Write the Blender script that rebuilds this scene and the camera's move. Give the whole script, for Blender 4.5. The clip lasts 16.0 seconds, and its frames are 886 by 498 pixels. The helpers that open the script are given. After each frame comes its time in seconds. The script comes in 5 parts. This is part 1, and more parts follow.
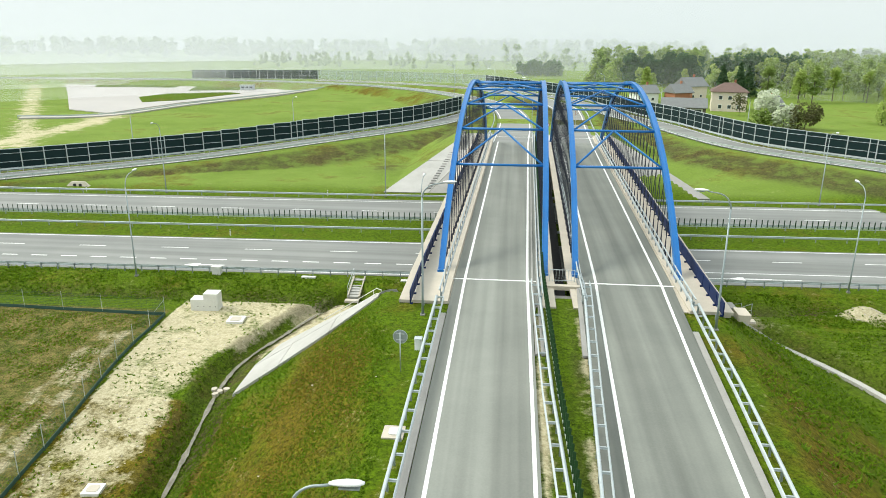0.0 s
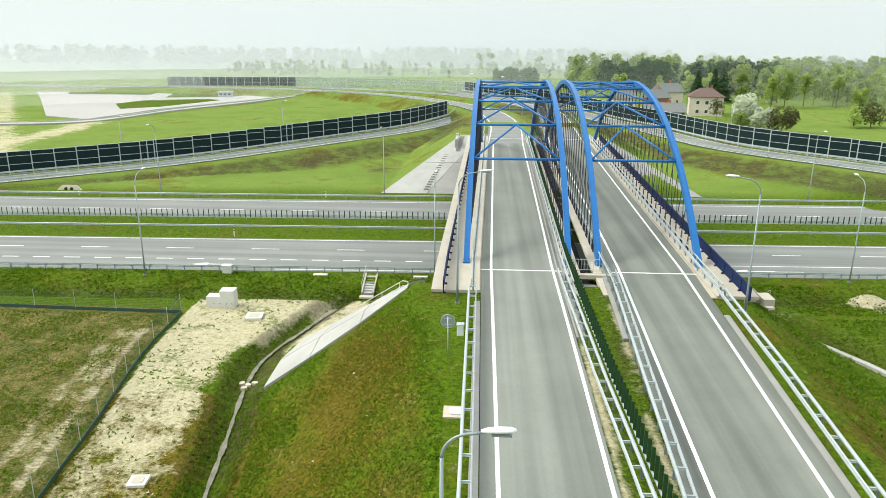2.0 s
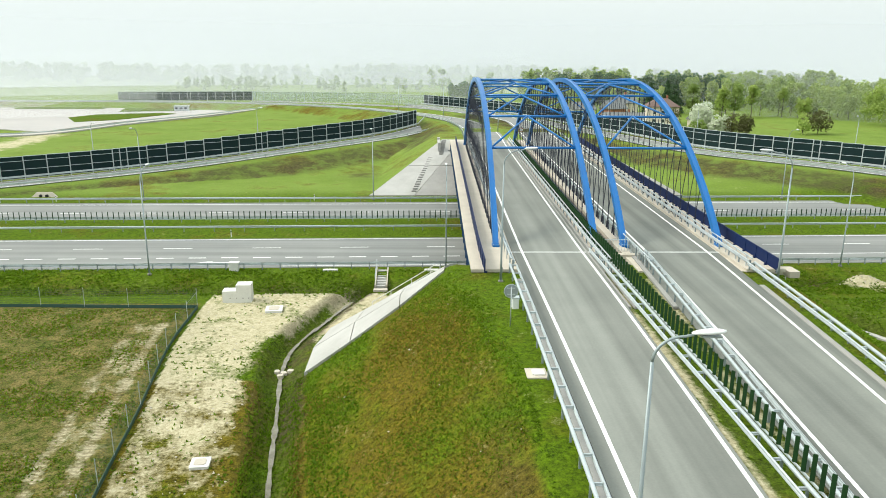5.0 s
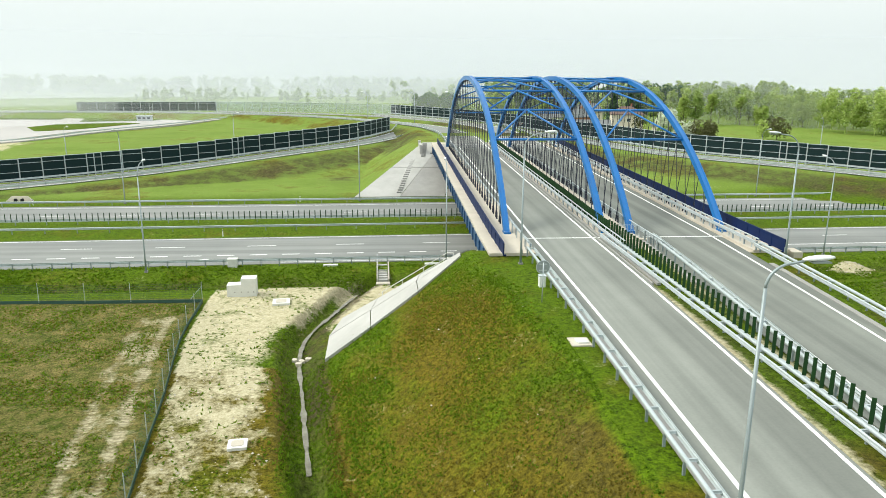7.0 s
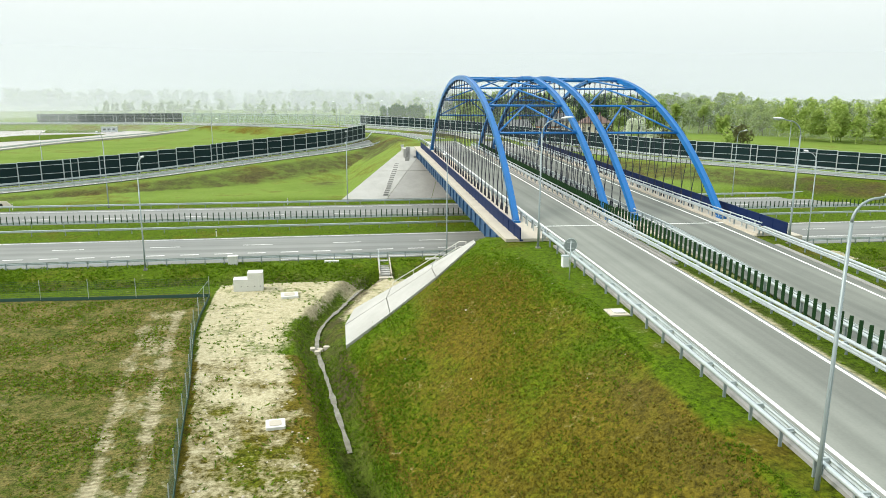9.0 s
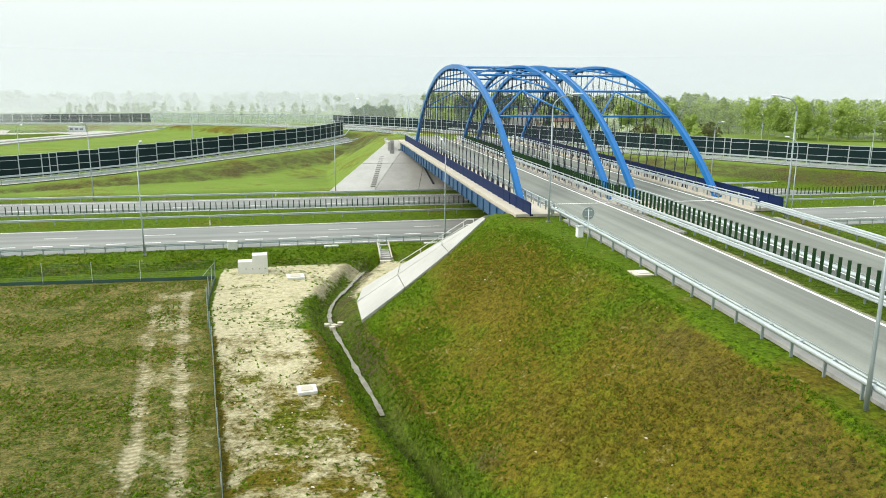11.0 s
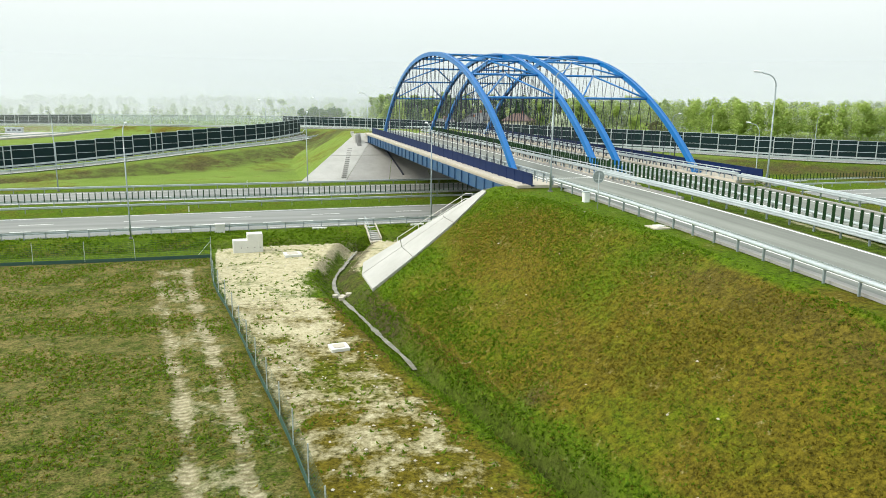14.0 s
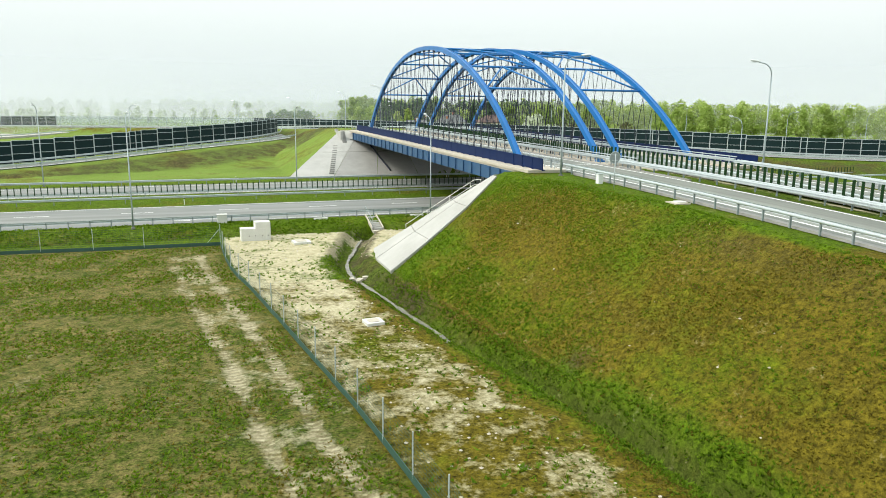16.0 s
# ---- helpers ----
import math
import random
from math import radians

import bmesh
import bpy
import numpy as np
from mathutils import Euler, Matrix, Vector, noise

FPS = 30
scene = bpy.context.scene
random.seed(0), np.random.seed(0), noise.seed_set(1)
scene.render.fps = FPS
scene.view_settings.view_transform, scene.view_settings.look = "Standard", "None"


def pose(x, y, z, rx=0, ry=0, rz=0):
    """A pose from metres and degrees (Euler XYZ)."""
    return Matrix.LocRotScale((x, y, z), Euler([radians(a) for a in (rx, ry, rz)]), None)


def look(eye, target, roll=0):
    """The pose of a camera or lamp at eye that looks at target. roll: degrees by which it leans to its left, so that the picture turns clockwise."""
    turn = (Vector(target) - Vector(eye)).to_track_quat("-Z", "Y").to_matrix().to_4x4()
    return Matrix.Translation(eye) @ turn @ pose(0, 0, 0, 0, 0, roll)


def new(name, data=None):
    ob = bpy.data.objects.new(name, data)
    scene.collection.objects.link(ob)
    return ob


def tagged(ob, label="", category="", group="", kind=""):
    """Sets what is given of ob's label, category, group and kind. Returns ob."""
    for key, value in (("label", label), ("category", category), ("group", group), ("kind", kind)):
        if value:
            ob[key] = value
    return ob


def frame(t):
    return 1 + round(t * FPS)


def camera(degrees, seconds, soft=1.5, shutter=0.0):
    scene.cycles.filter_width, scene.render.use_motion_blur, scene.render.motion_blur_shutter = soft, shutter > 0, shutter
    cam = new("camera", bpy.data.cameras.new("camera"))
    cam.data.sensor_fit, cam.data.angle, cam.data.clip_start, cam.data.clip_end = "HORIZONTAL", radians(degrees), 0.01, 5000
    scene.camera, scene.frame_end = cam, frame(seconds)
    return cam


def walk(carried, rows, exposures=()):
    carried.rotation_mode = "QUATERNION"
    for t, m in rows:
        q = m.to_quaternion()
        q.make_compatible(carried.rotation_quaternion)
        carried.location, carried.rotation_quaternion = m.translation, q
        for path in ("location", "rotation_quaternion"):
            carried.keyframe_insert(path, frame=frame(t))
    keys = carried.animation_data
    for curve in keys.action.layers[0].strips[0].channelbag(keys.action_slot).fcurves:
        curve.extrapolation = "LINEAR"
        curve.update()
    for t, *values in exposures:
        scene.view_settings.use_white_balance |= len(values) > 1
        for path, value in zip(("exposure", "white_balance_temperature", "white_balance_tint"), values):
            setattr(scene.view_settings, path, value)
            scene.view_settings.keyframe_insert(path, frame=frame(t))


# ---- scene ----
cam = camera(63.1, 16.0, soft=0.9)
METRES, EYE, TILT, LEAN, TURN = 39.0, 27.1, -17.2, -0.3, 5.5
ROWS = [
    (0.0, 0.0, 0.0, 0.0, 0.0, 0.0, -0.0),
    (0.5, -0.0293, -0.0049, -0.0084, -0.54, -0.03, 0.13),
    (1.0, -0.0612, -0.0087, -0.0176, -1.13, 0.02, 0.3),
    (1.5, -0.0905, -0.0113, -0.0263, -1.71, 0.39, 0.47),
    (2.0, -0.1218, -0.0125, -0.0377, -2.4, 0.73, 0.65),
    (2.5, -0.1513, -0.013, -0.048, -3.06, 0.96, 0.84),
    (3.0, -0.1833, -0.0125, -0.06, -3.76, 1.2, 1.04),
    (3.5, -0.2136, -0.0122, -0.0718, -4.41, 1.45, 1.27),
    (4.0, -0.2469, -0.0112, -0.0843, -5.15, 1.69, 1.5),
    (6.5, -0.4043, -0.0036, -0.15, -9.21, 2.86, 2.66),
    (7.0, -0.4362, -0.0014, -0.1642, -10.06, 3.13, 2.91),
    (7.5, -0.4655, 0.0009, -0.1772, -10.84, 3.39, 3.16),
    (8.0, -0.4971, 0.0028, -0.1908, -11.68, 3.64, 3.43),
    (8.5, -0.5255, 0.0046, -0.2029, -12.4, 3.91, 3.7),
    (9.0, -0.5554, 0.0068, -0.2168, -13.13, 4.14, 3.89),
    (11.5, -0.683, 0.0127, -0.2842, -16.63, 4.29, 4.95),
    (12.0, -0.7075, 0.014, -0.2967, -17.48, 4.31, 5.19),
    (12.5, -0.7299, 0.0161, -0.3069, -18.23, 4.35, 5.36),
    (13.0, -0.7547, 0.0198, -0.3176, -19.01, 4.38, 5.57),
    (13.5, -0.7777, 0.0244, -0.3278, -19.74, 4.4, 5.76),
    (14.0, -0.8042, 0.0298, -0.3384, -20.52, 4.44, 5.97),
    (14.5, -0.8296, 0.035, -0.3479, -21.23, 4.46, 6.18),
    (15.0, -0.8584, 0.0404, -0.3578, -22.0, 4.5, 6.39),
    (15.5, -0.8869, 0.0449, -0.3667, -22.69, 4.54, 6.59),
    (16.0, -0.9197, 0.0494, -0.3764, -23.41, 4.58, 6.72),
]
walk(cam, [(t, pose(0, 0, EYE, TILT, LEAN, TURN) @ pose(METRES * x, METRES * y, METRES * z, 90 + pitch, roll, yaw)) for t, x, y, z, yaw, pitch, roll in ROWS], exposures=((0.0, 0.62, 6500, 7), (16.0, 0.62, 6500, 7)))

# ---------------------------------------------------------------- light
world = bpy.data.worlds.new("overcast")
scene.world = world
world.use_nodes = True
wn = world.node_tree.nodes
wl = world.node_tree.links
sky = wn.new("ShaderNodeTexSky")
sky.sky_type = "NISHITA"
sky.sun_disc = False
sky.sun_elevation = radians(42)
sky.sun_rotation = radians(274)
sky.air_density, sky.dust_density, sky.ozone_density = 1.5, 6.0, 1.0
veil = wn.new("ShaderNodeMix")
veil.data_type = "RGBA"
veil.inputs[0].default_value = 0.9
veil.inputs[7].default_value = (8.65, 9.2, 9.15, 1)
wl.new(sky.outputs[0], veil.inputs[6])
# overcast sky: paler towards the horizon's haze, brighter overhead
way_ = wn.new("ShaderNodeTexCoord")
up_ = wn.new("ShaderNodeSeparateXYZ")
wl.new(way_.outputs["Generated"], up_.inputs[0])
rise = wn.new("ShaderNodeMapRange")
rise.inputs[1].default_value, rise.inputs[2].default_value = 0.0, 1.0
rise.inputs[3].default_value, rise.inputs[4].default_value = 0.68, 1.14
wl.new(up_.outputs[2], rise.inputs[0])
dome = wn.new("ShaderNodeVectorMath")
dome.operation = "SCALE"
wl.new(veil.outputs[2], dome.inputs[0])
wl.new(rise.outputs[0], dome.inputs["Scale"])
bg = wn["Background"]
bg.inputs["Strength"].default_value = 0.108
wl.new(dome.outputs[0], bg.inputs["Color"])
sun = new("sun", bpy.data.lights.new("sun", "SUN"))
sun.data.energy = 1.9
sun.data.angle = radians(18)
sun.data.color = (1.0, 0.96, 0.88)
sun.matrix_world = look((-80, 5, 72), (0, 0, 0))

# ---------------------------------------------------------------- materials


def mat(name, base, rough=0.8, metal=0.0, var=None, scale=1.0, amount=0.5, fine=None, bump=0.0, bscale=20.0, spec=0.4):
    """A principled surface: base colour mixed with var by coarse noise, a fine grain, and bump."""
    m = bpy.data.materials.new(name)
    m.use_nodes = True
    n, l = m.node_tree.nodes, m.node_tree.links
    p = n["Principled BSDF"]
    p.inputs["Roughness"].default_value = rough
    p.inputs["Metallic"].default_value = metal
    p.inputs["Specular IOR Level"].default_value = spec
    co = n.new("ShaderNodeNewGeometry")
    tex = n.new("ShaderNodeTexNoise")
    tex.inputs["Scale"].default_value = scale
    tex.inputs["Detail"].default_value = 6
    tex.inputs["Roughness"].default_value = 0.65
    l.new(co.outputs["Position"], tex.inputs["Vector"])
    ramp = n.new("ShaderNodeMapRange")
    ramp.inputs[1].default_value, ramp.inputs[2].default_value = 0.35, 0.65
    ramp.inputs[4].default_value = amount
    l.new(tex.outputs[0], ramp.inputs[0])
    mx = n.new("ShaderNodeMix")
    mx.data_type = "RGBA"
    mx.inputs[6].default_value = (*base, 1)
    mx.inputs[7].default_value = (*(var or [c * 0.75 for c in base]), 1)
    l.new(ramp.outputs[0], mx.inputs[0])
    grain = n.new("ShaderNodeTexNoise")
    grain.inputs["Scale"].default_value = bscale
    grain.inputs["Detail"].default_value = 3
    l.new(co.outputs["Position"], grain.inputs["Vector"])
    gr = n.new("ShaderNodeMapRange")
    gr.inputs[3].default_value, gr.inputs[4].default_value = 1 - (fine or 0.12), 1 + (fine or 0.12)
    l.new(grain.outputs[0], gr.inputs[0])
    mul = n.new("ShaderNodeVectorMath")
    mul.operation = "SCALE"
    l.new(mx.outputs[2], mul.inputs[0])
    l.new(gr.outputs[0], mul.inputs["Scale"])
    l.new(mul.outputs[0], p.inputs["Base Color"])
    if bump:
        b = n.new("ShaderNodeBump")
        b.inputs["Strength"].default_value = bump
        b.inputs["Distance"].default_value = 0.05
        l.new(grain.outputs[0], b.inputs["Height"])
        l.new(b.outputs[0], p.inputs["Normal"])
    return m


M_asphalt = mat("asphalt", (0.172, 0.182, 0.162), 0.85, var=(0.215, 0.225, 0.20), scale=0.12, amount=0.8, bscale=9, fine=0.10, bump=0.15)
M_asphalt_east = mat("darker asphalt", (0.145, 0.155, 0.138), 0.85, var=(0.19, 0.20, 0.175), scale=0.12, amount=0.8, bscale=9, fine=0.10, bump=0.15)
M_asphalt_far = mat("asphalt motorway", (0.185, 0.193, 0.185), 0.85, var=(0.235, 0.24, 0.225), scale=0.08, amount=0.7, bscale=7, fine=0.08)
M_white = mat("road paint", (0.80, 0.81, 0.79), 0.6, var=(0.66, 0.67, 0.64), scale=1.5, amount=0.5, bscale=30)
M_concrete = mat("pale concrete", (0.53, 0.48, 0.40), 0.85, var=(0.44, 0.40, 0.33), scale=0.5, amount=0.7, bscale=12, bump=0.1)
M_slab = mat("slope paving", (0.44, 0.435, 0.41), 0.85, var=(0.34, 0.335, 0.31), scale=0.35, amount=0.7, bscale=14, bump=0.1)
# grey of kerbs and steps; also the shaded copy of the slope paving
M_greyshade = mat("grey and shaded concrete", (0.34, 0.335, 0.315), 0.9, var=(0.27, 0.265, 0.25), scale=0.4, amount=0.8, bscale=12, bump=0.1)
M_whiteconc = mat("white concrete", (0.66, 0.66, 0.62), 0.8, var=(0.56, 0.56, 0.52), scale=1.2, amount=0.5, bscale=16)
# base set darker to carry the shade below the bridge decks
M_darkconc = mat("grey concrete", (0.26, 0.255, 0.24), 0.9, var=(0.20, 0.195, 0.18), scale=0.7, bscale=12)
M_blue = mat("blue bridge paint", (0.0, 0.135, 0.41), 0.36, var=(0.0, 0.105, 0.34), scale=0.6, amount=0.6, bscale=8, fine=0.06, spec=0.5)
M_girder = mat("blue grey girder", (0.018, 0.068, 0.165), 0.5, var=(0.055, 0.115, 0.20), scale=0.7, amount=0.7, bscale=8, fine=0.08)
M_navy = mat("navy parapet paint", (0.002, 0.013, 0.065), 0.6, var=(0.003, 0.016, 0.08), scale=1.0, bscale=8, spec=0.2)
M_hanger = mat("dark hanger steel", (0.012, 0.016, 0.03), 0.6, var=(0.02, 0.026, 0.045), scale=2.0)
M_zinc = mat("galvanised steel", (0.50, 0.55, 0.56), 0.5, 0.35, var=(0.38, 0.43, 0.45), scale=2.0, amount=0.6, bscale=14, fine=0.08)
M_pole = mat("lamp pole steel", (0.30, 0.35, 0.36), 0.45, 0.35, var=(0.25, 0.30, 0.31), scale=1.5, bscale=14, fine=0.06)
M_lamp = mat("lamp housing", (0.78, 0.80, 0.80), 0.4, var=(0.7, 0.72, 0.72), scale=3.0)
M_green = mat("green screen plastic", (0.008, 0.034, 0.008), 0.55, var=(0.012, 0.052, 0.010), scale=1.5, bscale=12, spec=0.25)
M_panel = mat("noise panel dark", (0.005, 0.019, 0.020), 0.7, var=(0.008, 0.026, 0.026), scale=0.5, bscale=6, fine=0.2, spec=0.2)
M_rail = mat("panel rail grey", (0.42, 0.47, 0.48), 0.6, var=(0.36, 0.41, 0.42), scale=2.0)
M_fence = mat("fence green mesh", (0.028, 0.075, 0.055), 0.6, var=(0.045, 0.10, 0.08), scale=2.0)
M_bark = mat("bark", (0.11, 0.09, 0.065), 0.9, var=(0.06, 0.05, 0.04), scale=3.0, bscale=20, fine=0.3)
M_plaster = mat("house plaster", (0.68, 0.60, 0.52), 0.85, var=(0.60, 0.53, 0.46), scale=0.8)
M_rooftile = mat("brown roof", (0.15, 0.10, 0.085), 0.8, var=(0.11, 0.075, 0.065), scale=1.2)
M_roofgrey = mat("grey roof", (0.20, 0.21, 0.21), 0.8, var=(0.14, 0.15, 0.15), scale=1.2)
M_brickwall = mat("red brick wall", (0.36, 0.16, 0.09), 0.85, var=(0.29, 0.13, 0.08), scale=1.5)
M_darkwood = mat("dark wood wall", (0.10, 0.085, 0.07), 0.9, var=(0.16, 0.13, 0.10), scale=2.0)
M_water = mat("ditch water", (0.13, 0.12, 0.085), 0.25, var=(0.34, 0.32, 0.25), scale=1.5, bscale=8)
M_black = mat("gap shade black", (0.015, 0.016, 0.016), 0.9, var=(0.03, 0.03, 0.03), scale=2.0)
M_signback = mat("sign back grey", (0.30, 0.34, 0.34), 0.5, 0.3, var=(0.24, 0.28, 0.28), scale=4.0)
M_lot = mat("lot paving", (0.42, 0.40, 0.38), 0.9, var=(0.35, 0.34, 0.33), scale=0.05, bscale=2)
M_glass = mat("window glass", (0.05, 0.06, 0.07), 0.12, var=(0.07, 0.08, 0.09), scale=1.0, spec=0.6)


def streaks(m, a, b, sx, sy):
    """Long wear bands along the lanes, mixed over the surface's colour."""
    n, l = m.node_tree.nodes, m.node_tree.links
    p = n["Principled BSDF"]
    old = p.inputs["Base Color"].links[0].from_socket
    g = n.new("ShaderNodeNewGeometry")
    v = n.new("ShaderNodeVectorMath")
    v.operation = "MULTIPLY"
    v.inputs[1].default_value = (sx, sy, 0.0)
    l.new(g.outputs["Position"], v.inputs[0])
    t = n.new("ShaderNodeTexNoise")
    t.inputs["Scale"].default_value, t.inputs["Detail"].default_value = 1.0, 3
    l.new(v.outputs[0], t.inputs["Vector"])
    r = n.new("ShaderNodeMapRange")
    r.inputs[1].default_value, r.inputs[2].default_value = 0.36, 0.64
    r.inputs[3].default_value, r.inputs[4].default_value = a, b
    l.new(t.outputs[0], r.inputs[0])
    k = n.new("ShaderNodeVectorMath")
    k.operation = "SCALE"
    l.new(old, k.inputs[0])
    l.new(r.outputs[0], k.inputs["Scale"])
    l.new(k.outputs[0], p.inputs["Base Color"])


streaks(M_asphalt, 0.82, 1.22, 0.75, 0.012)
streaks(M_asphalt_east, 0.80, 1.22, 0.75, 0.012)
streaks(M_asphalt_far, 0.88, 1.16, 0.012, 0.6)


def leafmat(name, a, b):
    m = bpy.data.materials.new(name)
    m.use_nodes = True
    n, l = m.node_tree.nodes, m.node_tree.links
    p = n["Principled BSDF"]
    p.inputs["Roughness"].default_value = 0.75
    p.inputs["Specular IOR Level"].default_value = 0.2
    g = n.new("ShaderNodeNewGeometry")
    mx = n.new("ShaderNodeMix")
    mx.data_type = "RGBA"
    mx.inputs[6].default_value, mx.inputs[7].default_value = (*a, 1), (*b, 1)
    l.new(g.outputs["Random Per Island"], mx.inputs[0])
    l.new(mx.outputs[2], p.inputs["Base Color"])
    tr = n.new("ShaderNodeBsdfTranslucent")
    l.new(mx.outputs[2], tr.inputs["Color"])
    ms = n.new("ShaderNodeMixShader")
    ms.inputs[0].default_value = 0.5
    l.new(p.outputs[0], ms.inputs[1])
    l.new(tr.outputs[0], ms.inputs[2])
    l.new(ms.outputs[0], n["Material Output"].inputs[0])
    return m


M_leaf = leafmat("spring leaves", (0.29, 0.40, 0.08), (0.48, 0.57, 0.19))
M_leaf2 = leafmat("wood leaves", (0.21, 0.31, 0.07), (0.38, 0.47, 0.16))
M_fir = leafmat("fir needles", (0.06, 0.12, 0.055), (0.105, 0.18, 0.08))
M_blossom = leafmat("white blossom", (0.50, 0.56, 0.40), (0.75, 0.78, 0.66))
M_bush = leafmat("bush twigs", (0.12, 0.11, 0.06), (0.14, 0.16, 0.05))
M_tuft = leafmat("grass tuft", (0.075, 0.155, 0.004), (0.165, 0.26, 0.012))


def groundmat():
    """Grass, dry grass, sand and earth, mixed by the sheet's own zones and by noise."""
    m = bpy.data.materials.new("meadow ground")
    m.use_nodes = True
    n, l = m.node_tree.nodes, m.node_tree.links
    p = n["Principled BSDF"]
    p.inputs["Roughness"].default_value = 0.95
    p.inputs["Specular IOR Level"].default_value = 0.1
    g = n.new("ShaderNodeNewGeometry")

    def noise_at(scale, detail=5, rough=0.6, lo=0.35, hi=0.65):
        t = n.new("ShaderNodeTexNoise")
        t.inputs["Scale"].default_value, t.inputs["Detail"].default_value, t.inputs["Roughness"].default_value = scale, detail, rough
        l.new(g.outputs["Position"], t.inputs["Vector"])
        r = n.new("ShaderNodeMapRange")
        r.inputs[1].default_value, r.inputs[2].default_value = lo, hi
        l.new(t.outputs[0], r.inputs[0])
        return r.outputs[0], t.outputs[0]

    def mix(fac, a, b):
        x = n.new("ShaderNodeMix")
        x.data_type = "RGBA"
        if isinstance(fac, float):
            x.inputs[0].default_value = fac
        else:
            l.new(fac, x.inputs[0])
        for i, c in ((6, a), (7, b)):
            if isinstance(c, tuple):
                x.inputs[i].default_value = (*c, 1)
            else:
                l.new(c, x.inputs[i])
        return x.outputs[2]

    def math_(op, a, b):
        x = n.new("ShaderNodeMath")
        x.operation = op
        x.use_clamp = op != "ADD" or not isinstance(b, float) or b >= 0
        for i, c in ((0, a), (1, b)):
            if isinstance(c, (int, float)):
                x.inputs[i].default_value = c
            else:
                l.new(c, x.inputs[i])
        return x.outputs[0]

    def zone(name):
        a = n.new("ShaderNodeAttribute")
        a.attribute_name = name
        return a.outputs["Fac"]

    big, _ = noise_at(0.07, 4)
    mid, _ = noise_at(0.38, 6, 0.7, 0.38, 0.62)
    fine, fraw = noise_at(2.8, 6, 0.75, 0.34, 0.66)
    micro, _ = noise_at(7.0, 4, 0.75, 0.34, 0.66)
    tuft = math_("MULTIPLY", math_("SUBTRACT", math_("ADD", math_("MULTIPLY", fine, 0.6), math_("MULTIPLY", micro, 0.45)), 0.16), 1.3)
    # near-black low ends put the shade between blades into the grass colour
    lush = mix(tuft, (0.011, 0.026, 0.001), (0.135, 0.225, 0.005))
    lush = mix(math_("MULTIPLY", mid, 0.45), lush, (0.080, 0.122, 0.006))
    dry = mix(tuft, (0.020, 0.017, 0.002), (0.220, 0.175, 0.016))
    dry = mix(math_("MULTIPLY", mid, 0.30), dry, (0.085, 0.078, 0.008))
    # light fresh grass to the north, with distance haze mixed into its colour
    lush = mix(math_("MULTIPLY", zone("pale"), math_("ADD", math_("MULTIPLY", big, 0.4), 0.5)), lush, (0.190, 0.270, 0.055))
    # dryness: the zone pushes the noise over its threshold
    dn = n.new("ShaderNodeMath")
    dn.operation = "MULTIPLY_ADD"
    l.new(zone("dry"), dn.inputs[0])
    dn.inputs[1].default_value = 1.1
    l.new(math_("MULTIPLY", math_("ADD", math_("MULTIPLY", big, 0.65), math_("MULTIPLY", mid, 0.3)), 1.0), dn.inputs[2])
    dr2 = n.new("ShaderNodeMapRange")
    dr2.inputs[1].default_value, dr2.inputs[2].default_value = 0.66, 1.12
    l.new(dn.outputs[0], dr2.inputs[0])
    dz = dr2.outputs[0]
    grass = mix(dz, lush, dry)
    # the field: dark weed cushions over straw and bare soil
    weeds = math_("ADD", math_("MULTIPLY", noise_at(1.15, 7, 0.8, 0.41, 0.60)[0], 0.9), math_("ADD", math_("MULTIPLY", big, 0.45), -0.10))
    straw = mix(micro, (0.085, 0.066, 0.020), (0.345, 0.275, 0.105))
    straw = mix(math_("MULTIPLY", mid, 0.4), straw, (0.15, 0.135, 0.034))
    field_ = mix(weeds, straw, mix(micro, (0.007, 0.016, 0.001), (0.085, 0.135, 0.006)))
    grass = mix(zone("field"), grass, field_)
    sand = mix(tuft, (0.30, 0.26, 0.14), (0.63, 0.58, 0.40))
    sand = mix(math_("MULTIPLY", big, 0.35), sand, (0.54, 0.49, 0.33))
    sz = n.new("ShaderNodeMapRange")
    sz.inputs[1].default_value, sz.inputs[2].default_value = 0.40, 0.74
    mixn = n.new("ShaderNodeMath")
    mixn.operation = "MULTIPLY_ADD"
    l.new(mid, mixn.inputs[0])
    mixn.inputs[1].default_value = 0.40
    l.new(math_("MULTIPLY", zone("sand"), 0.78), mixn.inputs[2])
    fin2 = n.new("ShaderNodeMath")
    fin2.operation = "MULTIPLY_ADD"
    l.new(fine, fin2.inputs[0])
    fin2.inputs[1].default_value = 0.22
    l.new(mixn.outputs[0], fin2.inputs[2])
    sub = n.new("ShaderNodeMath")
    sub.operation = "SUBTRACT"
    l.new(fin2.outputs[0], sub.inputs[0])
    sub.inputs[1].default_value = 0.12
    l.new(sub.outputs[0], sz.inputs[0])
    col = mix(sz.outputs[0], grass, sand)
    earth_shade = mix(tuft, (0.016, 0.013, 0.006), (0.10, 0.082, 0.042))
    col = mix(math_("MULTIPLY", zone("earth_shade"), math_("ADD", math_("MULTIPLY", mid, 0.7), 0.45)), col, earth_shade)
    # tyre tread pressed into the wheel tracks
    tread = n.new("ShaderNodeTexWave")
    tread.bands_direction = "Y"
    tread.inputs["Scale"].default_value, tread.inputs["Distortion"].default_value = 0.85, 5.0
    tread.inputs["Detail"].default_value, tread.inputs["Detail Scale"].default_value = 2.0, 1.4
    l.new(g.outputs["Position"], tread.inputs["Vector"])
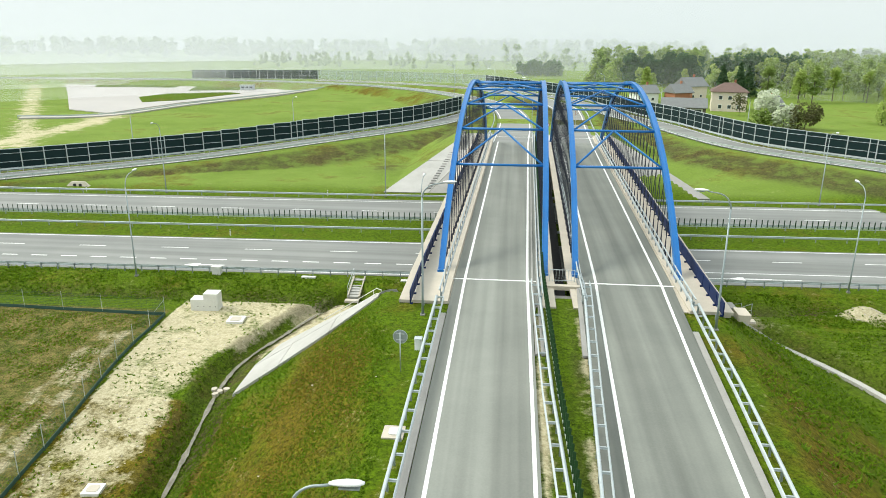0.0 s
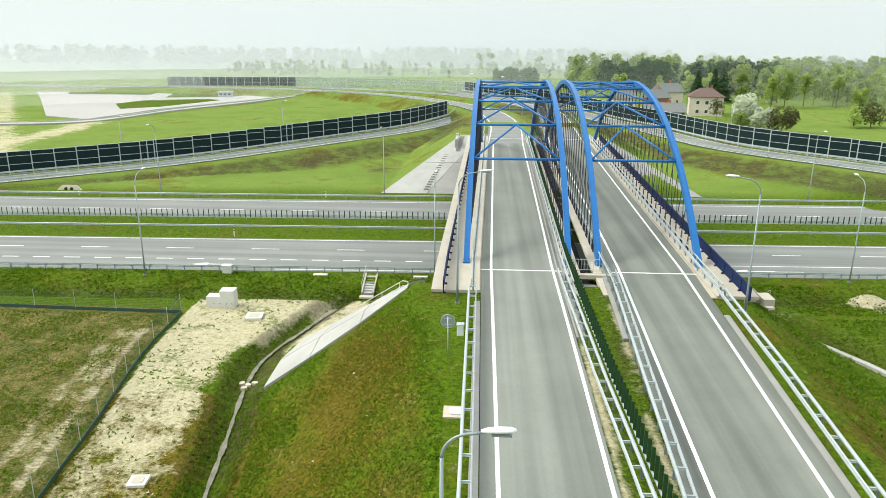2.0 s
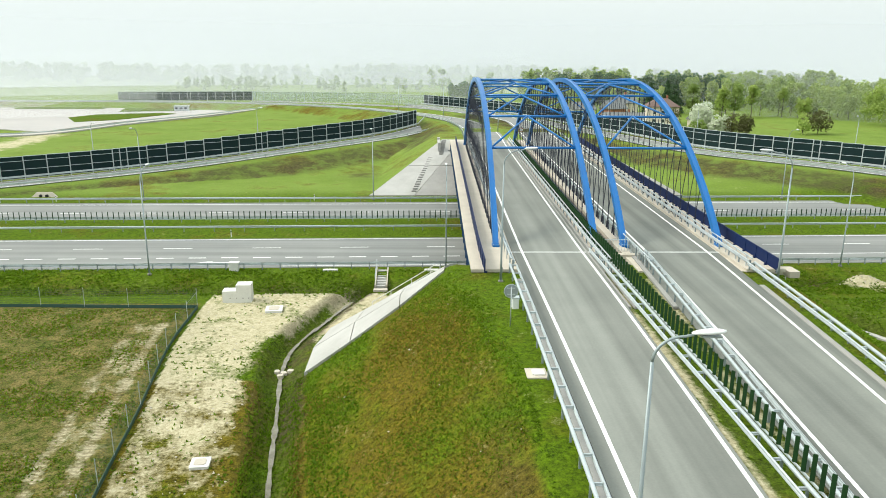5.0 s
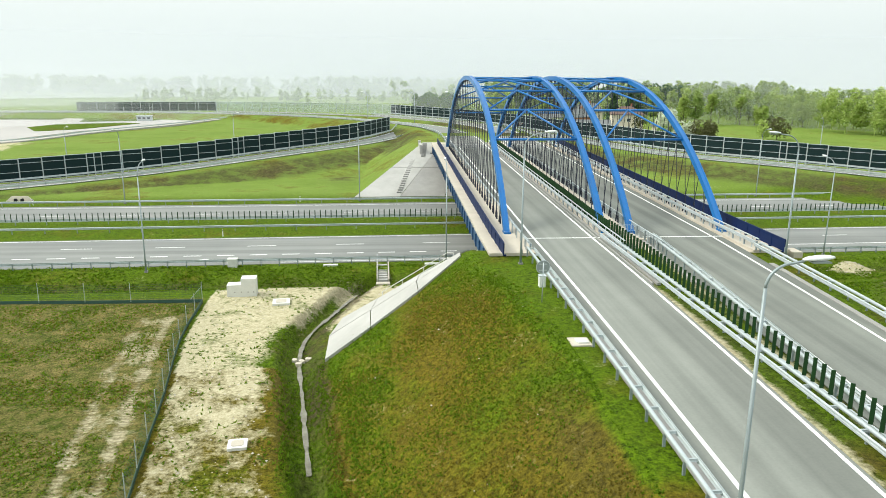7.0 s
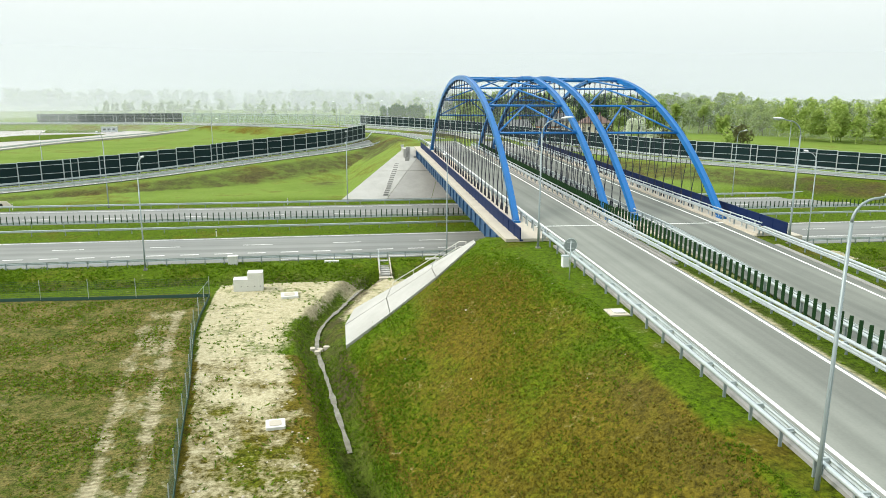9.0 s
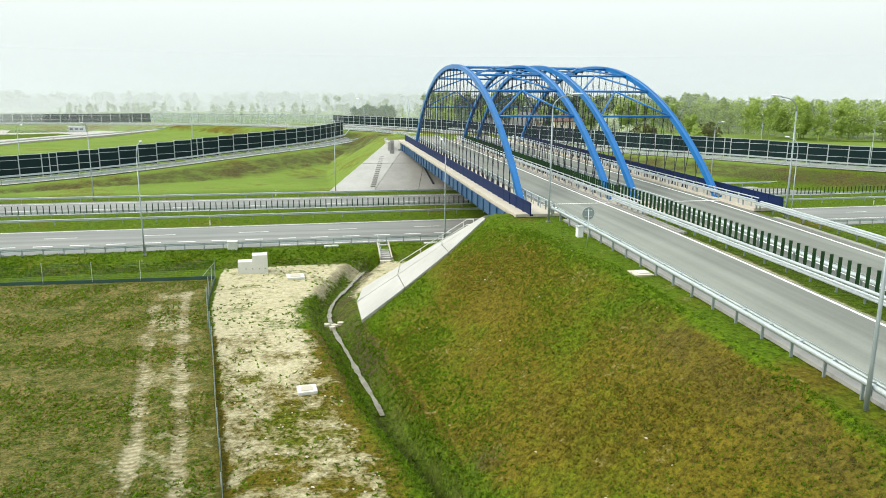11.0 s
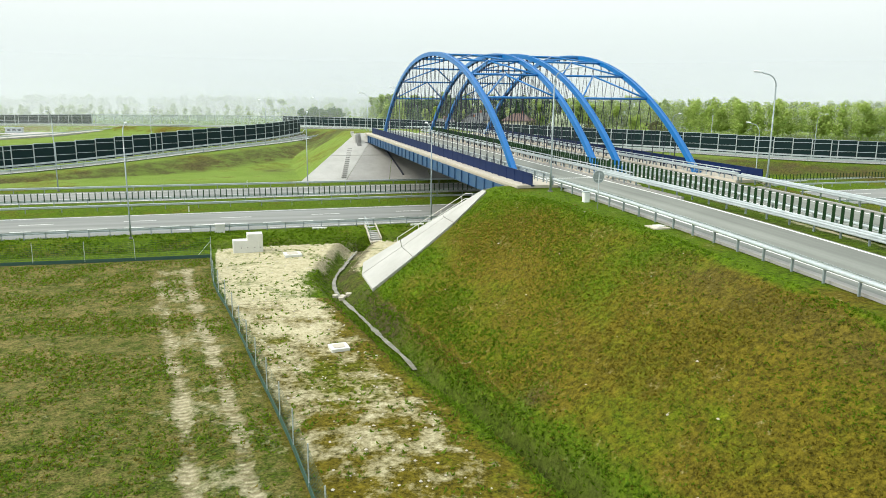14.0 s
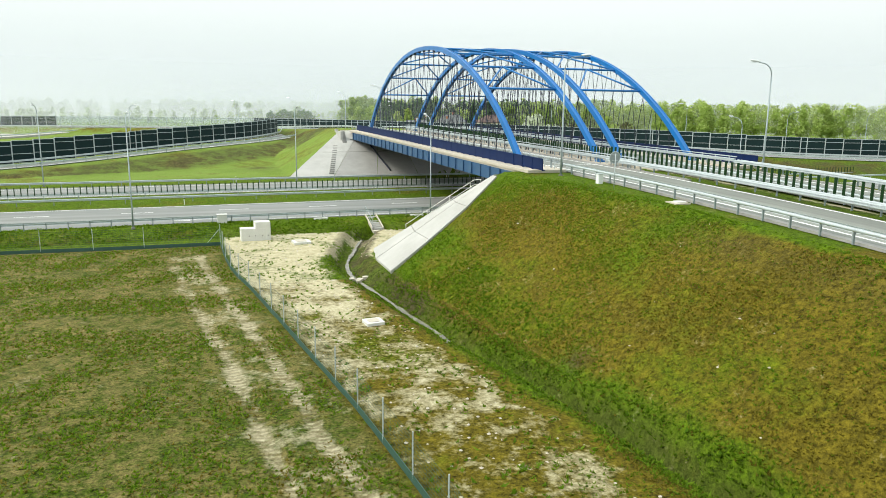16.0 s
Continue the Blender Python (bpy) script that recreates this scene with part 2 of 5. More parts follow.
    col = mix(math_("MULTIPLY", math_("MULTIPLY", zone("rut"), tread.outputs["Fac"]), 0.55), col, (0.115, 0.088, 0.042))
    l.new(col, p.inputs["Base Color"])
    b = n.new("ShaderNodeBump")
    b.inputs["Strength"].default_value, b.inputs["Distance"].default_value = 0.7, 0.22
    l.new(fraw, b.inputs["Height"])
    l.new(b.outputs[0], p.inputs["Normal"])
    return m


M_ground = groundmat()

# ---------------------------------------------------------------- mesh helpers


def mesh(name, verts, faces, material, smooth=False):
    me = bpy.data.meshes.new(name)
    me.from_pydata([tuple(v) for v in verts], [], faces)
    me.materials.append(material)
    bm = bmesh.new()
    bm.from_mesh(me)
    bmesh.ops.recalc_face_normals(bm, faces=bm.faces)
    bm.to_mesh(me)
    bm.free()
    if smooth:
        me.polygons.foreach_set("use_smooth", [True] * len(me.polygons))
    return me


def child(name, me, parent, at=(0, 0, 0), rz=0.0, label="", m=None):
    ob = new(name, me)
    ob.matrix_basis = m if m is not None else Matrix.Translation(at) @ Matrix.Rotation(rz, 4, "Z")
    ob.parent = parent
    if label:
        ob["label"] = label
    return ob


def empty(name, at=(0, 0, 0), rz=0.0, **tags):
    ob = new(name)
    ob.empty_display_size = 0.3
    ob.matrix_basis = Matrix.Translation(at) @ Matrix.Rotation(rz, 4, "Z")
    return tagged(ob, **tags)


class Build:
    """Collects boxes, tubes, sweeps and rings into one mesh."""

    def __init__(self):
        self.v, self.f = [], []

    def add(self, verts, faces):
        o = len(self.v)
        self.v += [tuple(v) for v in verts]
        self.f += [tuple(i + o for i in f) for f in faces]
        return self

    def box(self, c, s, rz=0.0, ch=0.0):
        hx, hy, hz = s[0] / 2, s[1] / 2, s[2] / 2
        cs, sn = math.cos(rz), math.sin(rz)
        if ch:
            ring = [(hx - ch, -hy), (hx, -hy + ch), (hx, hy - ch), (hx - ch, hy), (-hx + ch, hy), (-hx, hy - ch), (-hx, -hy + ch), (-hx + ch, -hy)]
        else:
            ring = [(hx, -hy), (hx, hy), (-hx, hy), (-hx, -hy)]
        k = len(ring)
        vs = [(c[0] + x * cs - y * sn, c[1] + x * sn + y * cs, c[2] + z) for z in (-hz, hz) for x, y in ring]
        fs = [tuple(range(k))[::-1], tuple(range(k, 2 * k))] + [(i, (i + 1) % k, k + (i + 1) % k, k + i) for i in range(k)]
        return self.add(vs, fs)

    def tube(self, pts, r, n=8, r2=None, caps=True):
        pts = [Vector(p) for p in pts]
        vs, fs = [], []
        for i, p in enumerate(pts):
            d = (pts[min(i + 1, len(pts) - 1)] - pts[max(i - 1, 0)]).normalized()
            a = d.cross(Vector((0, 0, 1)))
            if a.length < 0.05:
                a = d.cross(Vector((0, 1, 0)))
            a.normalize()
            b = d.cross(a)
            rr = r if r2 is None else r + (r2 - r) * i / (len(pts) - 1)
            vs += [p + rr * (math.cos(t) * a + math.sin(t) * b) for t in [2 * math.pi * k / n for k in range(n)]]
        for i in range(len(pts) - 1):
            fs += [(i * n + k, i * n + (k + 1) % n, (i + 1) * n + (k + 1) % n, (i + 1) * n + k) for k in range(n)]
        if caps:
            fs += [tuple(range(n))[::-1], tuple((len(pts) - 1) * n + k for k in range(n))]
        return self.add(vs, fs)

    def sweep(self, pts, prof, closed=True, caps=True):
        """A cross section (across, up) drawn along a path; across is to the path's right."""
        vs, fs, k = [], [], len(prof)
        pts = [Vector(p) for p in pts]
        for i, p in enumerate(pts):
            d = pts[min(i + 1, len(pts) - 1)] - pts[max(i - 1, 0)]
            a = Vector((d.y, -d.x, 0)).normalized()
            vs += [p + a * u + Vector((0, 0, w)) for u, w in prof]
        m = k if closed else k - 1
        for i in range(len(pts) - 1):
            fs += [(i * k + j, i * k + (j + 1) % k, (i + 1) * k + (j + 1) % k, (i + 1) * k + j) for j in range(m)]
        if closed and caps:
            fs += [tuple(range(k)), tuple((len(pts) - 1) * k + j for j in range(k))[::-1]]
        return self.add(vs, fs)

    def make(self, name, material, smooth=False):
        return mesh(name, self.v, self.f, material, smooth)


def part(name, b, material, parent, label="", smooth=False):
    return child(name, b.make(name, material, smooth), parent, label=label)


def curve_pts(ctrl, step=2.0):
    """A smooth path through control points, resampled at even steps."""
    c = [Vector(p) for p in ctrl]
    c = [2 * c[0] - c[1]] + c + [2 * c[-1] - c[-2]]
    out = []
    for i in range(1, len(c) - 2):
        a, b, d, e = c[i - 1], c[i], c[i + 1], c[i + 2]
        n = max(int((d - b).length / 1.0), 2)
        for k in range(n):
            t = k / n
            out.append(0.5 * (2 * b + (d - a) * t + (2 * a - 5 * b + 4 * d - e) * t * t + (3 * b - a - 3 * d + e) * t ** 3))
    out.append(c[-2])
    res, left = [out[0]], step
    for p, q in zip(out, out[1:]):
        seg, pos = (q - p).length, 0.0
        while seg - pos >= left:
            pos += left
            res.append(p.lerp(q, pos / seg))
            left = step
        left -= seg - pos
    return res


def offset(pts, d, dz=0.0):
    """The path shifted d metres to its right and dz up."""
    out = []
    for i, p in enumerate(pts):
        t = pts[min(i + 1, len(pts) - 1)] - pts[max(i - 1, 0)]
        out.append(p + Vector((t.y, -t.x, 0)).normalized() * d + Vector((0, 0, dz)))
    return out


def ang(pts, i):
    t = pts[min(i + 1, len(pts) - 1)] - pts[max(i - 1, 0)]
    return math.atan2(t.y, t.x)


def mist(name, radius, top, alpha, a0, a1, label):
    """A curved see-through sheet added as a stand-in for haze; those beyond 350 m glow."""
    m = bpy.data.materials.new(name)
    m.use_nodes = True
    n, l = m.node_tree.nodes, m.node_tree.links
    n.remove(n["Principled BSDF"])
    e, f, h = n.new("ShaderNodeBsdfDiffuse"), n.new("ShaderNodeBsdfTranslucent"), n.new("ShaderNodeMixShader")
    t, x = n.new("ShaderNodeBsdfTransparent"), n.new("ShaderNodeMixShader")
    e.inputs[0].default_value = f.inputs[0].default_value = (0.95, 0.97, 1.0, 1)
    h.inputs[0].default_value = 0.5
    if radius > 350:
        # far sheets glow by themselves to imitate the haze of the distance
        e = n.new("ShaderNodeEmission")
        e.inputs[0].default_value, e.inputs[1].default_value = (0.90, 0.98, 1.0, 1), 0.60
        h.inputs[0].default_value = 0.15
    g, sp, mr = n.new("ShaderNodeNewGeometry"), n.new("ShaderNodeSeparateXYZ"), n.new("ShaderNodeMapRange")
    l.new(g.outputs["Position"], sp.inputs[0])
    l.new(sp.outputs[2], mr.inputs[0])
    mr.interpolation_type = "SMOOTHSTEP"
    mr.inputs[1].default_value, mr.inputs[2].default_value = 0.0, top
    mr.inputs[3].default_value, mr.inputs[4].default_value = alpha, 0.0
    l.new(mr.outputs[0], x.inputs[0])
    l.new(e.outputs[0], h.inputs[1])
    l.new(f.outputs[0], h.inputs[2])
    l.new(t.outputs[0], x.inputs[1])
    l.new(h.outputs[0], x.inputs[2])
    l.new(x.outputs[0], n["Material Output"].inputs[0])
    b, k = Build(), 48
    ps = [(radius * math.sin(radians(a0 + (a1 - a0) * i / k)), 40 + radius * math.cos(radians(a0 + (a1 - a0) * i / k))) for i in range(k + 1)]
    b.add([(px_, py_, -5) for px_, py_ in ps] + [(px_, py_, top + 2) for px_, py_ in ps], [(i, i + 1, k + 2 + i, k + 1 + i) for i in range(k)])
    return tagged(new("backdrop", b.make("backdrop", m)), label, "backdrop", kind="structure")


# added haze sheets: radius, top, opacity; the nearer ones cut through the fields
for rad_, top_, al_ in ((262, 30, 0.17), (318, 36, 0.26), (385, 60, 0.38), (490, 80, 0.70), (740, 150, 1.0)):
    mist("mist", rad_, top_, al_, -80, 85, "pale see-through sheet standing in for haze over the distant fields")

# ---------------------------------------------------------------- the plan


def rz_(y):
    """Height of the bridge road along y."""
    y = np.asarray(y, float)
    d = np.clip(57 - y, 0, 75)
    south = 7.04 - 0.01 * d - 0.0005 * d * d
    north = np.interp(y, [57, 125, 140, 170, 200, 240, 300, 340], [7.04, 7.84, 7.9, 7.3, 6.4, 5.2, 4.0, 3.6])
    return np.where(y < 57, south, north)


def rz(y):
    return float(rz_(y))


def bx(x, y):
    """The bridges' axis stands a little askew."""
    return x + 0.0165 * max(y - 57, 0)


def dx2(y):
    """The eastern road swings in towards the south."""
    d = min(max(57 - y, 0), 70)
    return -0.05 * d + 0.0003 * d * d


def hw(v):
    """Height of the motorway; v = y - 0.03 x."""
    return -0.1 + 0.018 * (v - 77)


K = 0.03
BAR_L = [(-125, 100, 0.7), (-93, 121.5, 1.2), (-65.3, 140.9, 1.9), (-40.6, 158.8, 3.6), (-24, 175.5, 4.5), (-13.6, 198.3, 5.0)]
BAR_R = [(140, 100, 2.0), (104, 113, 2.5), (84, 123, 3.0), (68, 136, 3.7), (52.5, 150.5, 4.1), (46.5, 165, 4.1), (41, 185, 4.1), (35, 202, 4.0), (20, 254, 3.8), (-11.7, 308, 3.6)]
bar_l, bar_r = curve_pts(BAR_L, 1.0), curve_pts(BAR_R, 1.0)
ramp_l = [p for p in offset(bar_l, 4.7)] + [Vector(p) for p in ((-8.3, 203, 6.0),)]
ramp_r = offset(bar_r, -5.6)
road1_n = curve_pts([(-0.2, 125, 7.84), (0.5, 150, 7.75), (-0.5, 175, 7.1), (-4, 200, 6.4), (-15, 235, 5.3), (-38, 272, 4.5), (-75, 300, 4.0), (-130, 316, 3.6), (-240, 318, 3.2)], 2.0)
road2_n = curve_pts([(10.6, 125, 7.84), (11.6, 150, 7.75), (13, 175, 7.1), (13, 200, 6.3), (6, 240, 5.0), (-14, 280, 4.2), (-50, 308, 3.9), (-88, 322, 3.8)], 2.0)
DITCH = curve_pts([(-16.8, 72, 0), (-18.9, 68.5, 0), (-21.3, 62, 0), (-23.4, 54, 0), (-22.2, 43, 0), (-20.6, 32, 0), (-19.0, 24.6, 0), (-17.7, 16, 0), (-16.5, 4, 0), (-16, -30, 0)], 1.0)
DITCH_R = curve_pts([(23.5, 67, 0), (26, 63, 0), (30.5, 55, 0), (33, 45, 0), (34, 30, 0), (34, 0, 0)], 1.0)
FENCE = [(-120, 64.6, 0), (-75, 64.4, 0), (-33.6, 63.4, 0), (-33.2, 54, 0), (-31.7, 44, 0), (-30.4, 34, 0), (-29.3, 26, 0), (-28.4, 17, 0), (-27.4, 2, 0)]


def near(path, X, Y):
    """Distance to a path and the path's height at its nearest point."""
    best, zz = np.full(X.shape, 1e9), np.zeros(X.shape)
    for p in path:
        d = np.hypot(X - p.x, Y - p.y)
        m = d < best
        best[m], zz[m] = d[m], p.z
    return best, zz


def smooth(x):
    x = np.clip(x, 0, 1)
    return x * x * (3 - 2 * x)


def fence_x(Y):
    return np.interp(Y, [2, 17, 26, 34, 44, 54, 63.4], [-27.4, -28.4, -29.3, -30.4, -31.7, -33.2, -33.6])


def rut(X, Y):
    """The two wheel tracks beside the field fence, 0 to 1."""
    e = X - fence_x(Y) + 0.12 * np.sin(Y * 0.33) + 0.06 * np.sin(Y * 0.9)
    return np.maximum(np.exp(-((e + 1.95) / 0.42) ** 4), 0.9 * np.exp(-((e + 4.25) / 0.42) ** 4)) * (Y < 60)


def bumpy(X, Y, s, seed):
    """Cheap rolling unevenness."""
    r = np.random.RandomState(seed)
    o = np.zeros(X.shape)
    for _ in range(7):
        a, k, ph = r.uniform(0, math.pi), s * r.uniform(0.6, 1.8), r.uniform(0, 6.28)
        o += np.sin(k * (X * math.cos(a) + Y * math.sin(a)) + ph)
    return o / 7


def ground(X, Y):
    """Height and zones (dry, sand, bare soil with painted ditch shade) of the ground."""
    V = Y - K * X
    field = -0.43 - 0.016 * (66 - np.clip(Y, -30, 66))
    Z = np.interp(V, [67.5, 70, 71.2, 74.8, 76, 113, 118, 220, 330, 500], [0, -1.25, -1.25, -0.16, -0.16, hw(113) - 0.04, 0.62, 0.9, 3.0, 3.4])
    mot = (V > 76) & (V <= 113)
    Z = np.where(mot, hw(V) - 0.04, Z)
    Z = np.where(V < 67.5, field, np.where(V < 70, field + (Z + 0) * smooth((V - 67.5) / 2.5) - field * smooth((V - 67.5) / 2.5), Z))
    west = smooth((-78 - X) / 12) * smooth((V - 190) / 15) * smooth((326 - Y) / 8)
    Z = Z * (1 - west) + 1.35 * west
    far = smooth((np.hypot(X, Y - 60) - 500) / 600)
    Z = Z * (1 - far) + 2.0 * far
    dry, sand, earth_shade = np.full(X.shape, 0.04), np.zeros(X.shape), np.zeros(X.shape)
    fx = fence_x(Y)
    infield = (X < fx) & (V < 66)
    dry = np.where(infield, 0.50, dry)
    track = rut(X, Y)
    sand = np.where(infield, 0.02 + 0.38 * track + 0.24 * np.exp(-((X - fx + 3.0) / 1.8) ** 2) * (Y < 60), sand)
    Z = Z - np.where(infield, 0.07 * track, 0)
    earth_shade = np.where(infield, 0.14, earth_shade)
    dry = np.where((X > fx) & (X < -14) & (V < 66) & (Y < 48), 0.74, dry)
    # motorway verge
    ver = (V >= 67.5) & (V < 76) 
    earth_shade = np.where(ver, 0.70 * np.exp(-((V - 70.8) / 1.8) ** 2), earth_shade)
    dry = np.where(ver, 0.15, dry)
    # sandy strip beside the ditch
    dd, _ = near(DITCH, X, Y)
    strip = (X > fx + 0.3) & (X < -14) & (V < 69.5)
    w = smooth((dd - np.interp(Y, [54, 58], [1.2, 0.6])) / np.interp(Y, [54, 58], [2.5, 1.0])) * smooth((69.8 - V) / 2.0)
    sd = np.where(strip, w * np.interp(Y, [0, 20, 32, 45, 55], [0.22, 0.29, 0.42, 0.60, 0.74]), 0)
    # southern embankment with its coned end
    xl = np.interp(Y, [30, 48], [-6.3, -9.0])
    xr = 15.6 + np.interp(Y, [0, 57], [-2.2, 0])
    ax, ay = np.maximum(np.maximum(xl - X, X - xr), 0), np.maximum(Y - 53.0 - 0.7 * smooth((-8.6 - X) / 1.5), 0)
    d = np.hypot(ax, ay)
    top = rz_(np.minimum(Y, 53.0)) - 0.14
    emb = top - np.where(d < 0.6, d * d * 0.5, 0.18 + (d - 0.6) * 0.64)
    med = (Y < 52.9) & (X > 2.7) & (X < 5.8)
    emb = np.where(med, emb - 0.05, emb)
    on = emb > Z
    side = on & (d > 0.4)
    dry = np.where(on, 0.14 + 0.2 * bumpy(X, Y, 0.8, 52), dry)
    band = np.exp(-(((X + 13.5) / 2.4) ** 2)) * np.exp(-(((Y - 44) / 9) ** 2))
    shoulder = smooth((1.9 - d) / 1.2)
    dry = np.where(side, 0.25 + 0.28 * band + 0.42 * smooth((36 - Y) / 14) - 0.16 * smooth((Y - 42) / 6) - 0.10 * shoulder + 0.30 * bumpy(X, Y, 0.33, 41), dry)
    earth_shade = np.where(side, 0.35 * np.exp(-((d - 1.6) / 1.2) ** 2) * smooth((36 - Y) / 12), earth_shade)
    dcx = np.interp(Y, [4, 16, 24.6, 32, 43, 54, 62, 68.5], [-16.5, -17.7, -19, -20.6, -22.2, -23.4, -21.3, -18.9])
    # ditch soil plus its shade painted in, heavier on the bank side
    earth_shade = np.where((dd < 2.0) & (V < 69), np.where(X > dcx, 0.9, 0.4) * np.interp(Y, [32, 42], [0.1, 1]), earth_shade)
    # southern ditch: its narrow shaded line is painted through this zone
    earth_shade = np.where((dd < 1.5) & (Y < 36), np.maximum(earth_shade, 0.5 * smooth((1.3 - dd) / 0.5)), earth_shade)
    earth_shade = np.maximum(earth_shade, 0.95 * np.exp(-(((X + 17.2) / 0.7) ** 2 + ((Y - 25.9) / 0.9) ** 2)))
    earth_shade = np.maximum(earth_shade, 0.7 * np.exp(-(((X + 24) / 3.0) ** 2 + ((Y - 137) / 4.0) ** 2)))
    dry = np.where((dd < 2.2) & (V < 66), dry * np.clip((dd - 0.6) / 1.6, 0.2, 1), dry)
    sd = np.where(on, 0, sd)
    Z = np.maximum(Z, emb)
    sand = np.maximum(sand, sd)
    # ditches cut in
    deep = smooth((37 - Y) / 8)
    Z = Z - (1.1 + 0.9 * deep) * np.exp(-(dd / (1.3 - 0.45 * deep)) ** 4)
    dr, _ = near(DITCH_R, X, Y)
    Z = Z - 0.9 * np.exp(-(dr / 1.4) ** 4)
    earth_shade = np.maximum(earth_shade, 0.6 * np.exp(-(dr / 2.0) ** 2))
    # spoil heaps east of the bridge
    for hx, hy, hh, hr, sn, ea in ((35, 70.2, 1.5, 2.6, 1.0, 0), (39, 61, 1.9, 5.0, 0.35, 0.8), (48, 63, 1.6, 6.0, 0.7, 0.3)):
        bump = np.exp(-(((X - hx) / hr) ** 2 + ((Y - hy) / (hr * 0.7)) ** 2))
        Z = Z + hh * bump
        sand = np.maximum(sand, sn * smooth(bump * 1.6))
        earth_shade = np.maximum(earth_shade, ea * smooth(bump * 2))
    # sand washed round the stairs
    sand = np.maximum(sand, 1.0 * np.exp(-(((X + 18.0) / 4.6) ** 2 + ((Y - 66.8) / 4.0) ** 2)))
    sand = np.maximum(sand, 0.75 * np.exp(-(((X - 22.5) / 2.5) ** 2 + ((Y - 68) / 2.5) ** 2)))
    # bare edge along the carriageways
    for xe, wd in ((2.2, 0.36), (5.7, 0.3)):
        e = np.abs(X - xe - (0 if xe < 3 else np.interp(Y, [0, 29, 57], [-2.3, -1.15, 0])))
        sand = np.where((Y < 50) & (e < wd * 2), np.maximum(sand, 0.75 * np.exp(-(e / wd) ** 2)), sand)
        earth_shade = np.where((Y < 53) & (e < 1.0), np.maximum(earth_shade, 0.5 * np.exp(-((e - 0.5) / 0.3) ** 2)), earth_shade)
    # northern embankment and the ramps
    ex, ey = np.maximum(np.maximum(-8.5 - X, X - 18.5), 0), np.maximum(135.5 - Y, 0)
    nb = np.where((Y > 113.6) & (Y < 160), 7.72 - np.maximum(0.6 * ex, 0.357 * ey), -9)
    for path, half, slope in ((road1_n, 6.5, 0.42), (road2_n, 6.5, 0.42), (ramp_l, 5.6, 0.21), (ramp_r, 6.2, 0.21)):
        pd, pz = near(path, X, Y)
        e = pz - 0.16 - slope * np.maximum(pd - half, 0)
        e = np.where((Y < 150) & (path in (road1_n, road2_n)), -9, e)
        hit = (e > Z) & (pd > half - 1)
        slp = hit & (Y < 240) & (pd > half + 0.4)
        earth_shade = np.where(slp, np.maximum(earth_shade, 0.78 * smooth((pd - half) / 2) * smooth((half + 11 - pd) / 3)), earth_shade)
        dry = np.where(hit, 0.30 * smooth((half + 11 - pd) / 3), dry)
        Z = np.maximum(Z, e)
    dry = np.where((nb > Z) & (ex > 0.2), 0.12, dry)
    Z = np.maximum(Z, nb)
    north = (V > 113) & (Y < 160)
    dry = np.where(north & (np.abs(X) < 120), np.maximum(dry, 0.06), dry)
    # dirt tracks and open sand by the lot
    sand = np.maximum(sand, 0.8 * np.exp(-((X + 117) / 5) ** 2) * ((Y > 135) & (Y < 207)))
    sand = np.maximum(sand, 0.7 * np.exp(-((X + 139 + (Y - 197) * 0.65) / 4) ** 2) * ((Y > 150) & (Y < 305)))
    rough = smooth((V - 66) / -2) * 0.06 + 0.03
    off_road = ~mot
    Z = Z + np.where(off_road, bumpy(X, Y, 0.9, 3) * rough + bumpy(X, Y, 3.1, 4) * 0.02, 0) * (d > 0.5)
    return Z, np.clip(dry, 0, 1), np.clip(sand, 0, 1), np.clip(earth_shade, 0, 1)


def gz(x, y):
    return float(ground(np.array([float(x)]), np.array([float(y)]))[0][0])


def spaced(parts):
    out = [parts[0][0]]
    for a, b, s in parts:
        k = max(int(round((b - a) / s)), 1)
        out += [a + (b - a) * (i + 1) / k for i in range(k)]
    return np.array(out)


xs = spaced([(-3000, -600, 300), (-600, -260, 20), (-260, -75, 3.0), (-75, -36, 0.8), (-36, -29, 0.24), (-29, -5, 0.42), (-5, 40, 0.6), (40, 75, 0.9), (75, 150, 3), (150, 600, 20), (600, 3000, 300)])
ys = spaced([(-1500, -100, 200), (-100, 0, 10), (0, 76, 0.5), (76, 113, 3), (113, 175, 0.9), (175, 345, 3), (345, 700, 20), (700, 3500, 350)])
GX, GY = np.meshgrid(xs, ys)
GZ, g_dry, g_sand, g_earth_shade = ground(GX.ravel(), GY.ravel())
nx, ny = len(xs), len(ys)
gm = bpy.data.meshes.new("ground")
idx = np.arange(nx * ny).reshape(ny, nx)
quads = np.stack([idx[:-1, :-1], idx[:-1, 1:], idx[1:, 1:], idx[1:, :-1]], -1).reshape(-1, 4)
gm.vertices.add(nx * ny)
gm.vertices.foreach_set("co", np.stack([GX.ravel(), GY.ravel(), GZ], 1).ravel())
gm.loops.add(quads.size)
gm.loops.foreach_set("vertex_index", quads.ravel())
gm.polygons.add(len(quads))
gm.polygons.foreach_set("loop_start", np.arange(0, quads.size, 4))
gm.polygons.foreach_set("use_smooth", np.ones(len(quads), bool))
gm.update(calc_edges=True)
for nm, val in (("field", smooth((fence_x(GY.ravel()) - GX.ravel() + 0.2) / 0.8) * (GY.ravel() - K * GX.ravel() < 66)), ("rut", rut(GX.ravel(), GY.ravel())), ("dry", g_dry), ("sand", g_sand), ("earth_shade", g_earth_shade), ("pale", smooth((GY.ravel() - K * GX.ravel() - 114) / 8))):
    gm.attributes.new(nm, "FLOAT", "POINT").data.foreach_set("value", val.astype(np.float32))
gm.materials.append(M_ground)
tagged(new("ground", gm), "spring grass ground with sandy and dry brown patches", "ground", kind="structure")

